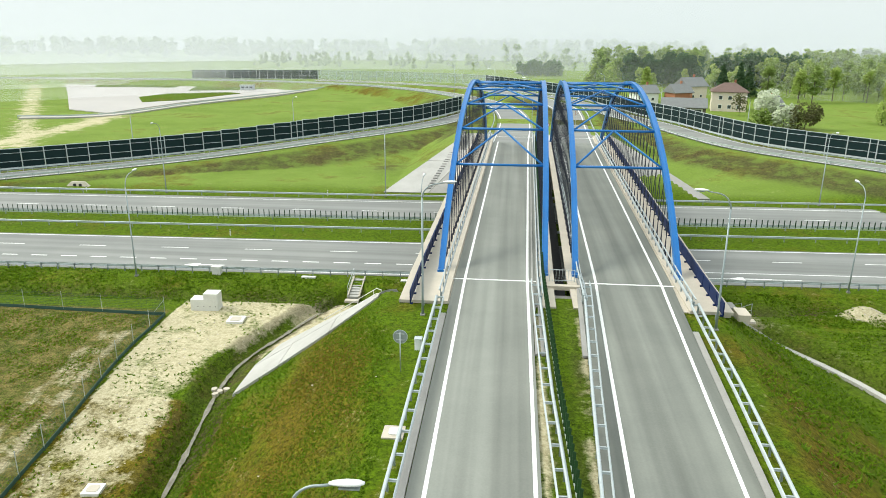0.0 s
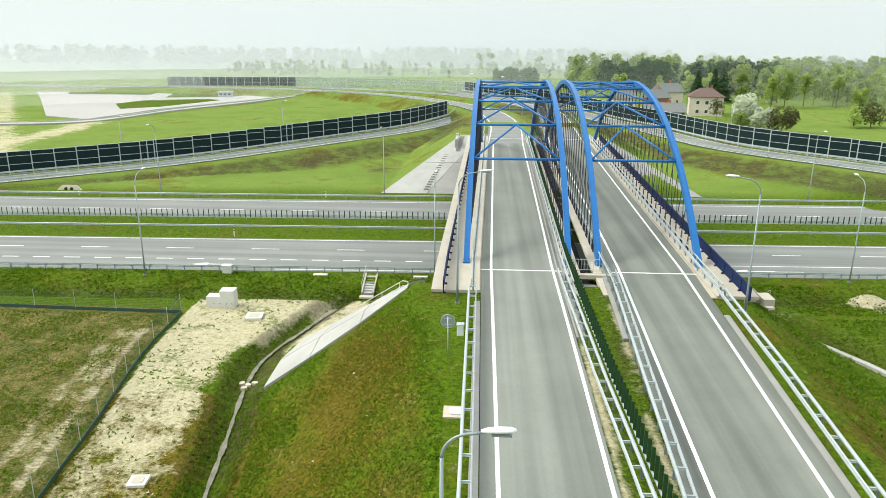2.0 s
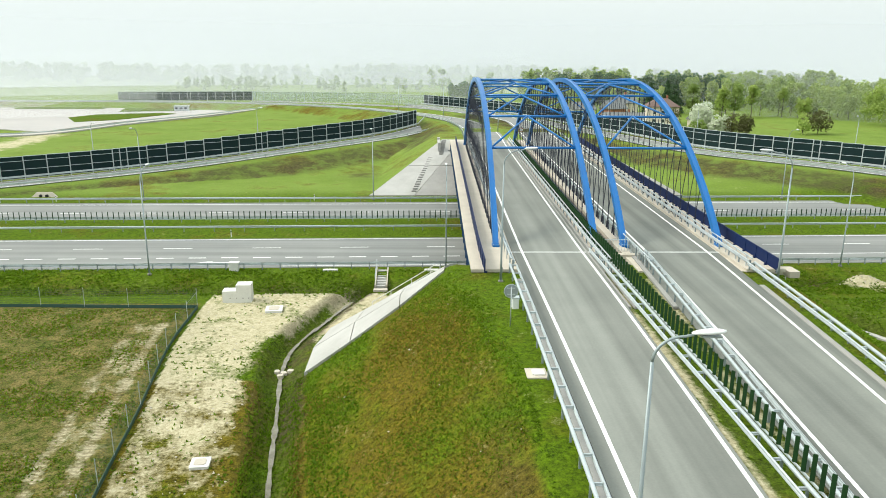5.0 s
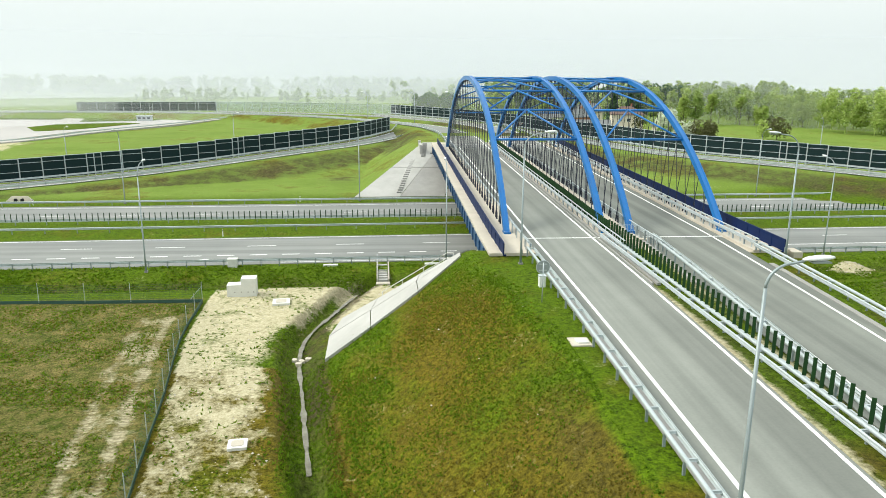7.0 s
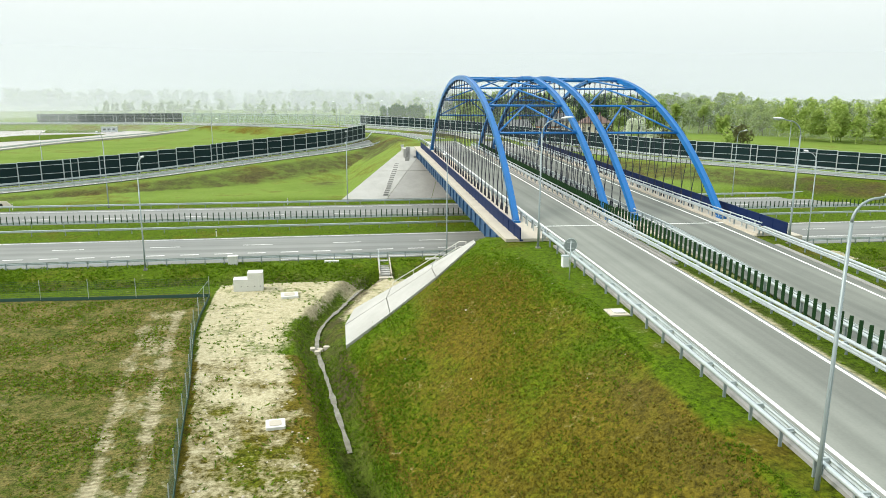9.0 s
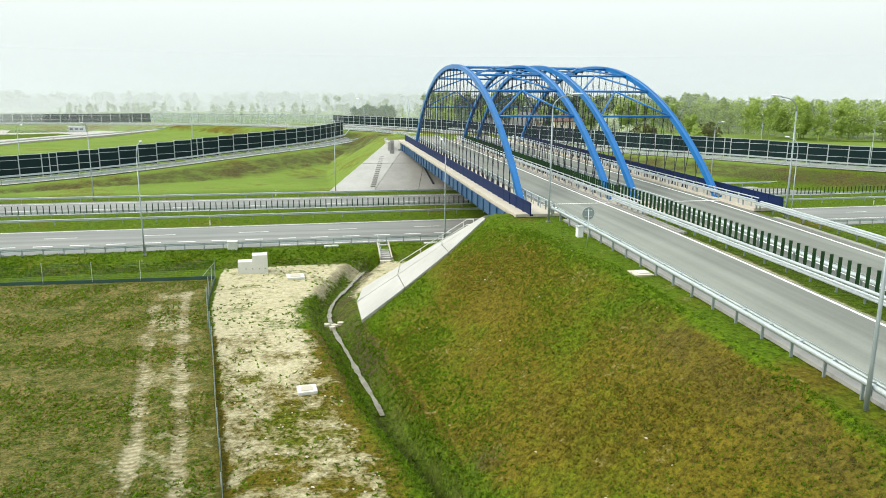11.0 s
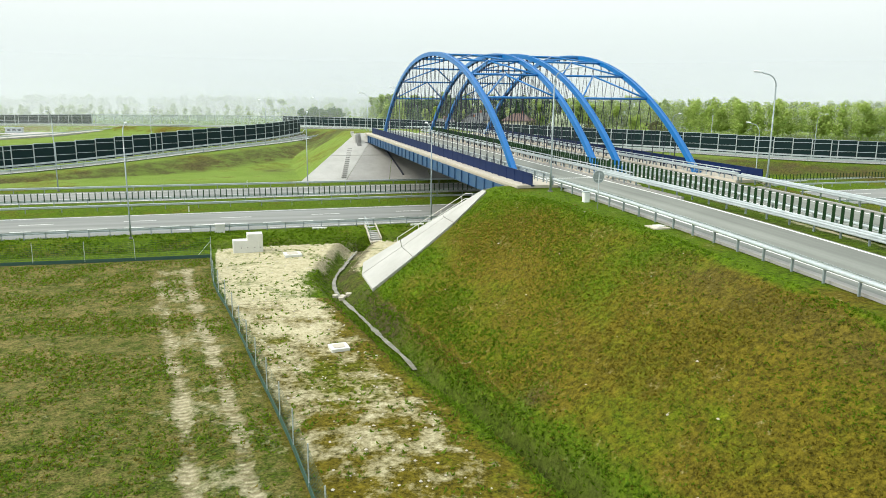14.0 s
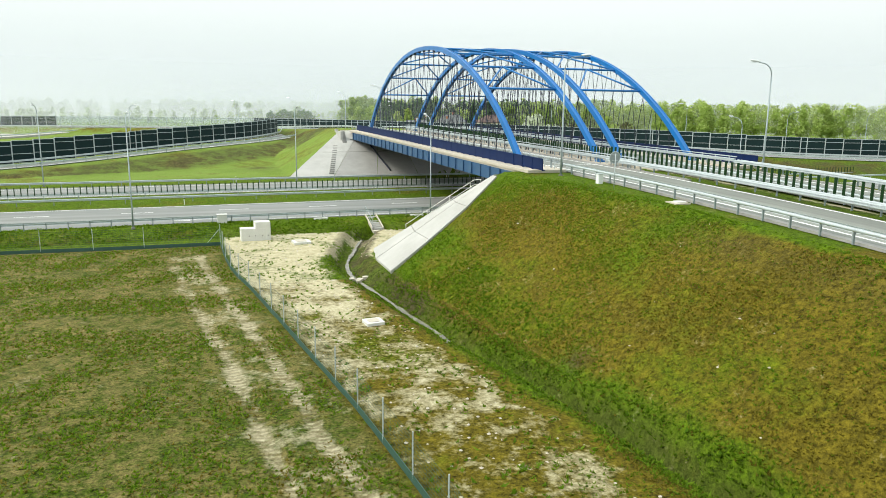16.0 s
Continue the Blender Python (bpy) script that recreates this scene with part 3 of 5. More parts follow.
# ---------------------------------------------------------------- roads


def strip(pts, a, b, dz=0.0):
    """A flat band between offsets a and b to the right of a path."""
    return Build().sweep(offset(pts, 0, dz), [(a, 0.0), (b, 0.0)], closed=False)


def ypath(x, y0, y1, step=2.0, f=None, dz=0.0):
    n = max(int(abs(y1 - y0) / step), 1)
    out = []
    for i in range(n + 1):
        y = y0 + (y1 - y0) * i / n
        out.append(Vector(((f or bx)(x, y), y, rz(y) + dz)))
    return out


def fx2(x, y):
    return bx(x, y) + dx2(y)


def vpath(v, x0, x1, dz=0.0, step=4.0):
    n = max(int(abs(x1 - x0) / step), 1)
    return [Vector((x0 + (x1 - x0) * i / n, v + K * (x0 + (x1 - x0) * i / n), hw(v) + dz)) for i in range(n + 1)]


def slab_between(l, r, mat_, name, parent=None, label="", th=0.06):
    """A paved band between two paths of equal count, with a small thickness."""
    b, n = Build(), len(l)
    vs = [p for p in l] + [p for p in r] + [p - Vector((0, 0, th)) for p in l] + [p - Vector((0, 0, th)) for p in r]
    fs = []
    for i in range(n - 1):
        fs += [(i, i + 1, n + i + 1, n + i), (i, 2 * n + i, 2 * n + i + 1, i + 1), (n + i, n + i + 1, 3 * n + i + 1, 3 * n + i)]
    fs += [(0, n, 3 * n, 2 * n), (n - 1, 3 * n - 1, 4 * n - 1, 2 * n - 1)]
    b.add(vs, fs)
    me = b.make(name, mat_)
    return child(name, me, parent, label=label) if parent else new(name, me)


road_a = slab_between(ypath(-4.35, -70, 126, f=bx), ypath(2.35, -70, 126, f=lambda x, y: bx(x - 0.42 * min(max((52 - y) / 4, 0), 1), y)), M_asphalt, "road")
tagged(road_a, "grey asphalt single carriageway with white edge lines", "road", kind="structure")
road_b = slab_between(ypath(6.0, -70, 126, f=fx2), ypath(13.35, -70, 126, f=fx2), M_asphalt_east, "road")
tagged(road_b, "grey asphalt carriageway with white edge lines", "road", kind="structure")
for ob, ff, l, r in ((road_a, bx, -3.5, 1.65), (road_b, fx2, 7.25, 12.5)):
    for x in (l, r):
        part("edge_line", strip(ypath(x, -70, 126, f=ff, dz=0.008), -0.105, 0.105), M_white, ob, "white painted line")
    for yj in (56.4, 131.6):
        part("joint_line", Build().box((ff((l + r) / 2, yj), yj, rz(yj) + 0.008), (r - l + 2.0, 0.2, 0.012)), M_white, ob, "pale expansion joint")
# pale gutters and kerbs
for x0, x1, y0, y1, ff in ((-4.86, -4.40, -70, 49, bx), (2.36, 2.62, 43, 126, bx), (1.98, 2.12, 43, 126, bx), (13.36, 13.75, -70, 47.5, fx2), (5.65, 5.98, 43, 126, fx2)):
    g = slab_between(ypath(x0, y0, y1, f=ff, dz=0.05), ypath(x1, y0, y1, f=ff, dz=0.05), M_greyshade, "kerb", th=0.16)
    tagged(g, "pale concrete kerb along the carriageway", "kerb", kind="structure")

near_r = slab_between(vpath(76.9, -140, 110), vpath(89.6, -140, 110), M_asphalt_far, "motorway")
tagged(near_r, "grey asphalt motorway carriageway with dashed lanes", "road", kind="structure")
far_r = slab_between(vpath(100.9, -160, 130), vpath(111.6, -160, 130), M_asphalt_far, "motorway")
tagged(far_r, "grey asphalt motorway carriageway behind the median", "road", kind="structure")


def hline(v, x0, x1, w, parent):
    part("lane_line", strip(vpath(v, x0, x1, 0.008), -w / 2, w / 2), M_white, parent)


def dashes(v, x0, x1, n, gap, w, parent, me={}):
    key = (n, w)
    if key not in me:
        me[key] = Build().box((0, 0, 0), (n, w, 0.012)).make("lane_dash", M_white)
    x = x0
    while x < x1:
        child("lane_dash", me[key], parent, (x, v + K * x, hw(v) + 0.006), math.atan(K))
        x += n + gap


hline(89.15, -140, 110, 0.2, near_r)
dashes(85.15, -128.5, 110, 3.5, 7.3, 0.16, near_r)
dashes(80.95, -128.5, 2, 2.0, 1.75, 0.24, near_r)
hline(80.8, 4, 110, 0.2, near_r)
hline(77.5, -28, -8, 0.16, near_r)
hline(78.9, 22, 33, 0.16, near_r)
hline(101.4, -160, 130, 0.2, far_r)
hline(110.3, -160, 130, 0.2, far_r)
dashes(104.6, -150, 130, 3.5, 7.3, 0.16, far_r)
for x, s in ((-36.5, 1), (26.5, 1)):
    a = Build().add([(0, -0.12, 0), (3.2, -0.12, 0), (3.2, 0.12, 0), (0, 0.12, 0)], [(0, 1, 2, 3)])
    a.add([(-1.7, -0.1, 0), (0.2, -0.75, 0), (0.2, 0.75, 0)], [(0, 1, 2)])
    child("lane_arrow", a.make("lane_arrow", M_white), near_r, (x, 79.0 + K * x, hw(79) + 0.009), math.atan(K))

for path, half, nm in ((road1_n, 3.6, "road"), (road2_n, 3.6, "road"), (ramp_l, 3.3, "ramp"), (ramp_r, 3.8, "ramp")):
    r = slab_between(offset(path, -half), offset(path, half), M_asphalt_far, nm)
    tagged(r, "pale asphalt slip road on a low embankment", "road", kind="structure")
    for o in (-half + 0.6, half - 0.6):
        part("edge_line", strip(path, o - 0.1, o + 0.1, 0.008), M_white, r)

# ---------------------------------------------------------------- slope paving
# far side: sloped slabs below the abutment


def paved(name, corners, mat_, nu, nv, lift=0.06, label="", uneven=0.0):
    """Concrete slabs in rows over a four-cornered slope, each its own piece, with open joints."""
    root = empty(name, (0, 0, 0), label=label, category="paving", kind="structure")
    A, B, C, D = [Vector(c) for c in corners]
    for i in range(nu):
        for j in range(nv):
            def q(u, v):
                u, v = (i + u) / nu, (j + v) / nv
                return (A.lerp(B, u)).lerp(D.lerp(C, u), v)
            g = 0.006
            p = [q(g, g), q(1 - g, g), q(1 - g, 1 - g), q(g, 1 - g)]
            nrm = (p[1] - p[0]).cross(p[3] - p[0]).normalized()
            if nrm.z < 0:
                nrm = -nrm
            t = [v + nrm * lift for v in p]
            d = [v - nrm * 0.15 for v in p]
            # first column stays pale; the others carry under-bridge shade in their colour
            part("slab", Build().add(t + d, [(0, 1, 2, 3), (4, 7, 6, 5), (0, 4, 5, 1), (1, 5, 6, 2), (2, 6, 7, 3), (3, 7, 4, 0)]), mat_ if i == 0 else M_greyshade, root)
    return root


paved("slope_paving", [(-21.0, 115.6, 0.62), (32.0, 116.4, 0.66), (18.3, 135.6, 7.78), (-8.4, 135.6, 7.78)], M_slab, 7, 2, 0.12, "pale concrete slab lining on the abutment slope")
# abutment walls
for y, z0, th in ((131.4, 3.2, 1.2), (54.4, 2.6, 1.2)):
    ab = Build().box((5.2, y, (z0 + 6.4) / 2), (25.0, th, 6.4 - z0))
    tagged(new("abutment", ab.make("abutment", M_darkconc)), "grey concrete bridge abutment wall below the decks", "abutment", kind="structure")

# near side: the coned slope lining, sector by sector
cone = empty("slope_paving", (0, 0, 0), label="pale concrete slab lining on the coned bank end", category="paving", kind="structure")


def lining_y(d):
    """Where the paved bank end gives way to grass, down the slope."""
    return float(np.interp(d, [1.2, 4.8, 8.6, 12.1], [53.1, 50.9, 49.5, 48.6]))


def cone_z(d):
    return rz(53.0) - 0.14 - (0.18 + (d - 0.6) * 0.64)


def slope_slab(quad):
    """One slab from four plan corners (x, y, distance down the slope)."""
    p = [Vector((x, y, cone_z(d) + 0.19)) for x, y, d in quad]
    lo = [v - Vector((0, 0, 0.5)) for v in p]
    part("slab", Build().add(p + lo, [(0, 1, 2, 3), (4, 7, 6, 5), (0, 4, 5, 1), (1, 5, 6, 2), (2, 6, 7, 3), (3, 7, 4, 0)]), M_slab, cone)


for side, cx, cy, angs in ((1, -9.0, 53.7, (0, 22, 45, 68, 90)), (-1, 15.6, 53.0, (30, 50, 70, 90))):
    for d0, d1 in ((1.2, 4.8), (4.8, 8.6), (8.6, 12.1)):
        d0, d1 = d0 + 0.03, d1 - 0.03
        for a0, a1 in zip(angs, angs[1:]):
            a0, a1 = radians(a0 + 0.3), radians(a1 - 0.3)
            slope_slab([(cx - side * d * math.cos(a), cy + d * math.sin(a), d) for a, d in ((a0, d0), (a1, d0), (a1, d1), (a0, d1))])
        if side > 0:
            for f0, f1 in ((0.0, 1.0),):
                e = [(cx - d, 53.7 - (53.7 - lining_y(d)) * (1 - f), d) for f, d in ((f0 + 0.01, d0), (f1 - 0.01, d0), (f1 - 0.01, d1), (f0 + 0.01, d1))]
                slope_slab(e)
slope_slab([(-8.9, 54.2, 1.2), (15.6, 54.2, 1.2), (15.6, 65.6, 12.6), (-8.9, 65.6, 12.6)])

# ---------------------------------------------------------------- the two arch bridges
Y0, Y1, YC = 58.0, 126.5, 92.7


def arch_z(y):
    return 20.29 - 0.0083 * (y - YC) ** 2 - 2.13e-6 * (y - YC) ** 4


ARCH_PROF = [(u * 0.70, w * 0.60) for u, w in [(-0.36, -0.44), (-0.25, -0.44), (-0.25, -0.34), (0.25, -0.34), (0.25, -0.44), (0.36, -0.44), (0.36, 0.44), (0.25, 0.44), (0.25, 0.34), (-0.25, 0.34), (-0.25, 0.44), (-0.36, 0.44)]]
STATIONS = [68.1, 73.9, 80.2, 86.7, 92.7, 98.7, 105.2, 111.5, 117.3]


def arch_mesh():
    """One arch rib about the origin in x, as a grooved box along its curve."""
    ys_ = [Y0 - 0.25 + (Y1 + 0.2 - Y0 + 0.25) * i / 64 for i in range(65)]
    vs, fs, k = [], [], len(ARCH_PROF)
    for y in ys_:
        s = -0.0166 * (y - YC) - 8.52e-6 * (y - YC) ** 3
        t = Vector((0, 1, s)).normalized()
        nrm = Vector((0, -t.z, t.y))
        c = Vector((0.0165 * (y - 57), y, arch_z(y)))
        vs += [c + Vector((1, 0, 0)) * u + nrm * w for u, w in ARCH_PROF]
    for i in range(64):
        fs += [(i * k + j, i * k + (j + 1) % k, (i + 1) * k + (j + 1) % k, (i + 1) * k + j) for j in range(k)]
    fs += [tuple(range(k)), tuple(64 * k + j for j in range(k))[::-1]]
    return mesh("arch", vs, fs, M_blue)


ARCH = arch_mesh()


def meet(y0, z0, lean):
    """Where a line from the deck, leaning along y, meets the arch's underside."""
    lo, hi = 0.0, 16.0
    for _ in range(40):
        m = (lo + hi) / 2
        if z0 + m < arch_z(y0 + lean * m) - 0.3:
            lo = m
        else:
            hi = m
    return y0 + lean * lo, z0 + lo


def bridge(xa, xb, outer, gap_side):
    """xa, xb: the arch planes; outer: the side of the footway (-1 west, +1 east)."""
    b = empty("arch_bridge", (0, 57, 0), label="blue steel arch bridge with dark hangers over the motorway", category="bridge", group="twin arch bridges")
    inv = Matrix.Translation((0, -57, 0))

    def put(name, bd, m, label="", sm=False):
        return child(name, bd.make(name, m, sm), b, m=inv, label=label)

    for x in (xa, xb):
        child("arch", ARCH, b, m=inv @ Matrix.Translation((x, 0, 0)), label="blue painted grooved arch rib")
        for yf in (Y0, Y1):
            put("arch_foot", Build().box((bx(x, yf), yf, rz(yf) + 0.12), (0.62, 1.0, 0.34), ch=0.06), M_blue)
            for k in range(4):
                put("bolt_plate", Build().box((bx(x, yf) + (k % 2 - 0.5) * 0.46, yf + (k // 2 - 0.5) * 0.8, rz(yf) + 0.31), (0.08, 0.08, 0.08)), M_zinc)
    # cross beams and chevrons
    for i, y in enumerate(STATIONS):
        z = arch_z(y)
        put("cross_beam", Build().tube([(bx(xa, y) + 0.2, y, z), (bx(xb, y) - 0.2, y, z)], 0.125, 10), M_blue, sm=True)
        j = i + 1 if i < 4 else i - 1
        if i != 4:
            ym = STATIONS[j]
            zm, xm = arch_z(ym), (bx(xa, ym) + bx(xb, ym)) / 2
            for x in (xa, xb):
                sgn = 1 if x == xa else -1
                put("diagonal_brace", Build().tube([(bx(x, y) + 0.2 * sgn, y, z), (xm - 0.05 * sgn, ym - 0.1, zm)], 0.10, 8), M_blue, sm=True)
            put("gusset", Build().box((xm, ym, zm), (0.6, 0.4, 0.12)), M_blue)
    # hangers, two leaning families on each arch
    for x in (xa, xb):
        for fam in (-1, 1):
            y = Y0 + 3.0
            while y < Y1 - 3.0:
                yy = y + (0.75 if fam > 0 else -0.75)
                lean = fam * 0.24
                ye, ze = meet(yy, rz(yy) + 0.3, lean)
                if ze - rz(yy) > 1.6 and Y0 + 1 < ye < Y1 - 1:
                    put("hanger", Build().tube([(bx(x, yy), yy, rz(yy) + 0.12), (bx(x, ye), ye, ze)], 0.034, 5), M_hanger)
                    put("anchor", Build().box((bx(x, ye), ye, ze + 0.02), (0.12, 0.2, 0.35)), M_hanger)
                    put("socket", Build().tube([(bx(x, yy), yy, rz(yy) + 0.1), (bx(x, yy), yy + lean * 0.7, rz(yy) + 0.8)], 0.075, 6), M_hanger)
                y += 2.25
    # deck: slab, footway, kerb strip, girders
    lo, hi = (xa - 2.55, xb + 0.75) if outer < 0 else (xa - 0.75, xb + 2.55)
    for nm, x0, x1, zt, th, m, y0, y1 in (("deck_slab", lo + 0.15, hi - 0.1, -0.07, 0.3, M_concrete, 51.2, 134),):
        put(nm, Build().sweep(ypath((x0 + x1) / 2, y0, y1), [(-(x1 - x0) / 2, zt), ((x1 - x0) / 2, zt), ((x1 - x0) / 2, zt - th), (-(x1 - x0) / 2, zt - th)]), m)
    wx = (lo + 0.0, -4.45) if outer < 0 else (13.5, hi)
    cx, hwid = (wx[0] + wx[1]) / 2, (wx[1] - wx[0]) / 2
    put("footway", Build().sweep(ypath(cx, 51.0, 134), [(-hwid, 0.14), (hwid, 0.14), (hwid, -0.1), (-hwid, -0.1)]), M_concrete, "pale concrete footway slab")
    ix = (2.65, hi) if outer < 0 else (lo, 5.62)
    cx2, hw2 = (ix[0] + ix[1]) / 2, (ix[1] - ix[0]) / 2
    put("inner_strip", Build().sweep(ypath(cx2, 55.6, 134), [(-hw2, 0.14), (hw2, 0.14), (hw2, -0.1), (-hw2, -0.1)]), M_concrete, "pale concrete maintenance strip")
    for gx in (lo + 0.25 if outer < 0 else hi - 0.25, xa + 0.1 if outer > 0 else xb - 0.1):
        put("girder", Build().sweep(ypath(gx, 53.6, 131.2), [(-0.14, -0.3), (0.14, -0.3), (0.14, -1.55), (-0.14, -1.55)]), M_girder, "weathered blue grey steel girder")
        for k in range(30):
            yk = 54.6 + k * 2.6
            put("stiffener", Build().box((bx(gx, yk) + (outer * 0.2), yk, rz(yk) - 0.92), (0.16, 0.05, 1.2)), M_girder)
    put("cross_girder", Build().sweep(ypath((lo + hi) / 2, 53.6, 131.2), [(-(hi - lo) / 2 + 0.6, -0.4), ((hi - lo) / 2 - 0.6, -0.4), ((hi - lo) / 2 - 0.6, -1.1), (-(hi - lo) / 2 + 0.6, -1.1)]), M_darkconc)
    # navy parapet in panels
    px = lo + 0.98 if outer < 0 else hi - 1.0
    pan = Build().sweep([(0, -0.98, 0.06), (0, 0.98, 0.06)], [(-0.015, 0.0), (0.015, 0.0), (0.015, 0.92), (0.05, 0.92), (0.05, 1.0), (-0.05, 1.0), (-0.05, 0.92), (-0.015, 0.92)])
    pan = pan.make("parapet_panel", M_navy)
    post = Build().box((0, 0, 0.5), (0.09, 0.09, 1.0)).box((outer * -0.1, 0, 0.06), (0.2, 0.16, 0.12)).make("parapet_post", M_navy)
    y = 50.2
    while y < 129.6:
        sl = math.atan((rz(y + 1) - rz(y)) / 1)
        child("parapet_panel", pan, b, m=inv @ Matrix.Translation((bx(px, y + 1), y + 1, rz(y + 1) + 0.14)) @ Matrix.Rotation(sl, 4, "X"))
        child("parapet_post", post, b, m=inv @ Matrix.Translation((bx(px, y), y, rz(y) + 0.14)))
        y += 2.02
    return b


bridge(-5.63, 3.09, -1, 1)
bridge(5.64, 14.08, 1, -1)
# black sheet below the slot between the decks, painting in its shade
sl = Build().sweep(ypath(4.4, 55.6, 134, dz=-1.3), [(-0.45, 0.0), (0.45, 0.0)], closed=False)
tagged(new("gap_shade", sl.make("gap_shade", M_black)), "black sheet standing in for shade in the slot between the bridge decks", "gap", kind="structure")
cap = Build().box((4.5, 55.4, rz(55.4) - 0.05), (3.4, 0.5, 0.35), ch=0.03)
tagged(new("end_wall", cap.make("end_wall", M_concrete)), "pale concrete end wall closing the bridge median", "wall", kind="structure")

# low railing across the median's end
gate = empty("median_railing", (4.45, 56.2, rz(56.2) + 0.1), label="low grey steel railing closing the median before the bridge gap", category="railing")
for z_ in (0.15, 1.05):
    part("rail", Build().tube([(-1.0, 0, z_), (1.0, 0, z_)], 0.025, 6), M_zinc, gate)
for k in range(9):
    part("bar" if 0 < k < 8 else "post", Build().tube([(-1.0 + k * 0.25, 0, 0.0), (-1.0 + k * 0.25, 0, 1.05)], 0.03 if k in (0, 8) else 0.014, 6), M_zinc, gate)

# ---------------------------------------------------------------- guard rails
W_PROF = [(0.0, 0.31), (0.05, 0.27), (0.05, 0.20), (0.0, 0.165), (0.05, 0.13), (0.05, 0.05), (0.0, 0.0), (-0.02, 0.0), (0.02, 0.06), (0.02, 0.12), (-0.03, 0.165), (0.02, 0.21), (0.02, 0.26), (-0.02, 0.31)]
BOX_PROF = [(-0.07, 0.0), (0.07, 0.0), (0.09, 0.05), (0.09, 0.12), (0.05, 0.17), (-0.05, 0.17), (-0.09, 0.12), (-0.09, 0.05)]
GP = Build().box((0, 0, 0.36), (0.11, 0.07, 0.78)).box((0.05, 0, 0.36), (0.02, 0.1, 0.78)).make("guardrail_post", M_pole)
SP = Build().box((0.25, 0, 0.62), (0.5, 0.08, 0.10)).box((0.25, 0, 0.57), (0.5, 0.16, 0.02)).make("spacer", M_zinc)


def guard(pts, every, label, kind="w", flip=1, ground_z=None):
    """A steel guard rail along pts (its foot line); the beam faces the path's right when flip is 1."""
    g = empty("guardrail", pts[0], label=label, category="guardrail", group="steel guardrails")
    inv = Matrix.Translation(-pts[0])
    if kind == "w":
        bm_ = Build().sweep(offset(pts, 0.1 * flip, 0.45), [(u * flip, w) for u, w in W_PROF])
        child("beam", bm_.make("beam", M_zinc), g, m=inv)
    elif kind == "far":
        child("beam", Build().sweep(offset(pts, 0.1 * flip, 0.42), [(0.04, 0.0), (0.07, 0.1), (0.03, 0.16), (0.07, 0.22), (0.04, 0.33), (-0.02, 0.33), (-0.02, 0.0)]).make("beam", M_zinc), g, m=inv)
    else:
        # ladder rail: a heavy outer beam and a lighter inner one on spacers
        child("outer_beam", Build().sweep(offset(pts, 0.0, 0.62), BOX_PROF).make("outer_beam", M_zinc, True), g, m=inv)
        child("beam", Build().sweep(offset(pts, 0.52 * flip, 0.45), [(u * flip, w) for u, w in W_PROF]).make("beam", M_zinc), g, m=inv)
    n = max(int(round(every / max((pts[1] - pts[0]).length, 0.01))), 1)
    for i in range(0, len(pts), n):
        m = inv @ Matrix.Translation(pts[i]) @ Matrix.Rotation(ang(pts, i) - math.pi / 2, 4, "Z") @ Matrix.Diagonal((flip, 1, 1, 1))
        child("guardrail_post", GP, g, m=m)
        if kind == "ladder":
            child("spacer", SP, g, m=m)
    return g


A_LAB = "galvanised double guardrail on posts beside the approach road"
guard(ypath(-5.25, 50.6, -30, 1.0, bx), 2, A_LAB, "ladder", flip=-1)
med_l = [Vector((float(np.interp(y, [-30, 28, 37, 53], [5.0, 3.1, 2.75, 2.45])), y, rz(y))) for y in np.arange(-30, 55.1, 1.0)]
guard(med_l, 2, "galvanised guardrail along the grassed median", "ladder", flip=-1)
med_r = [Vector((float(np.interp(y, [-30, 28, 37, 54], [1.6, 4.55, 5.0, 6.0])), y, rz(y))) for y in np.arange(-30, 55.1, 1.0)]
guard(med_r, 2, "galvanised guardrail along the grassed median", "ladder", flip=1)
guard([Vector((float(np.interp(y, [-30, 28.7, 38.2, 48.6, 52]  , [11.0, 13.2, 13.65, 13.95, 14.1])), y, rz(y))) for y in np.arange(51, -30.1, -1.0)], 2, A_LAB, "ladder", flip=1)
B_LAB = "galvanised guardrail with posts along the bridge deck"
for x, fl in ((-4.95, 1), (2.55, -1), (5.85, 1), (13.7, -1)):
    pts = ypath(x, 51.0, 131, 1.0)
    guard([p + Vector((0, 0, 0.14)) for p in pts], 2, B_LAB, "w", flip=fl)
    hr = empty("bridge_rail", pts[0], label="thin galvanised top rail above the bridge guardrail", category="railing", group="bridge top rails")
    inv = Matrix.Translation(-pts[0])
    child("top_rail", Build().sweep(offset(pts, -0.14 * fl, 1.0), [(u * 0.6, w * 0.5) for u, w in BOX_PROF]).make("top_rail", M_zinc), hr, m=inv)
    pm = Build().box((0, 0, 0.5), (0.06, 0.12, 1.0)).make("rail_post", M_zinc)
    for i in range(1, len(pts), 2):
        child("rail_post", pm, hr, m=inv @ Matrix.Translation(pts[i] + Vector((-0.14 * fl, 0, 0.1))))
M_LAB = "galvanised motorway guardrail on short posts"
guard(vpath(76.35, -140, 110, 0, 2.0), 2, M_LAB, "w", flip=-1)
guard(vpath(93.6, -140, 120, 0, 2.0), 4, M_LAB, "w", flip=1)
guard(vpath(98.9, -150, 120, 0, 2.0), 4, M_LAB, "w", flip=-1)
guard(vpath(112.2, -150, 130, 0, 2.0), 4, M_LAB, "w", flip=1)
R_LAB = "galvanised guardrail along the slip road"
guard(offset(ramp_l[::2], 4.2, 0), 4, R_LAB, "far", flip=-1)
guard(offset(ramp_l[::2], -3.6, 0), 4, R_LAB, "far", flip=1)
guard(offset(ramp_r[::2], -4.6, 0), 4, R_LAB, "far", flip=1)
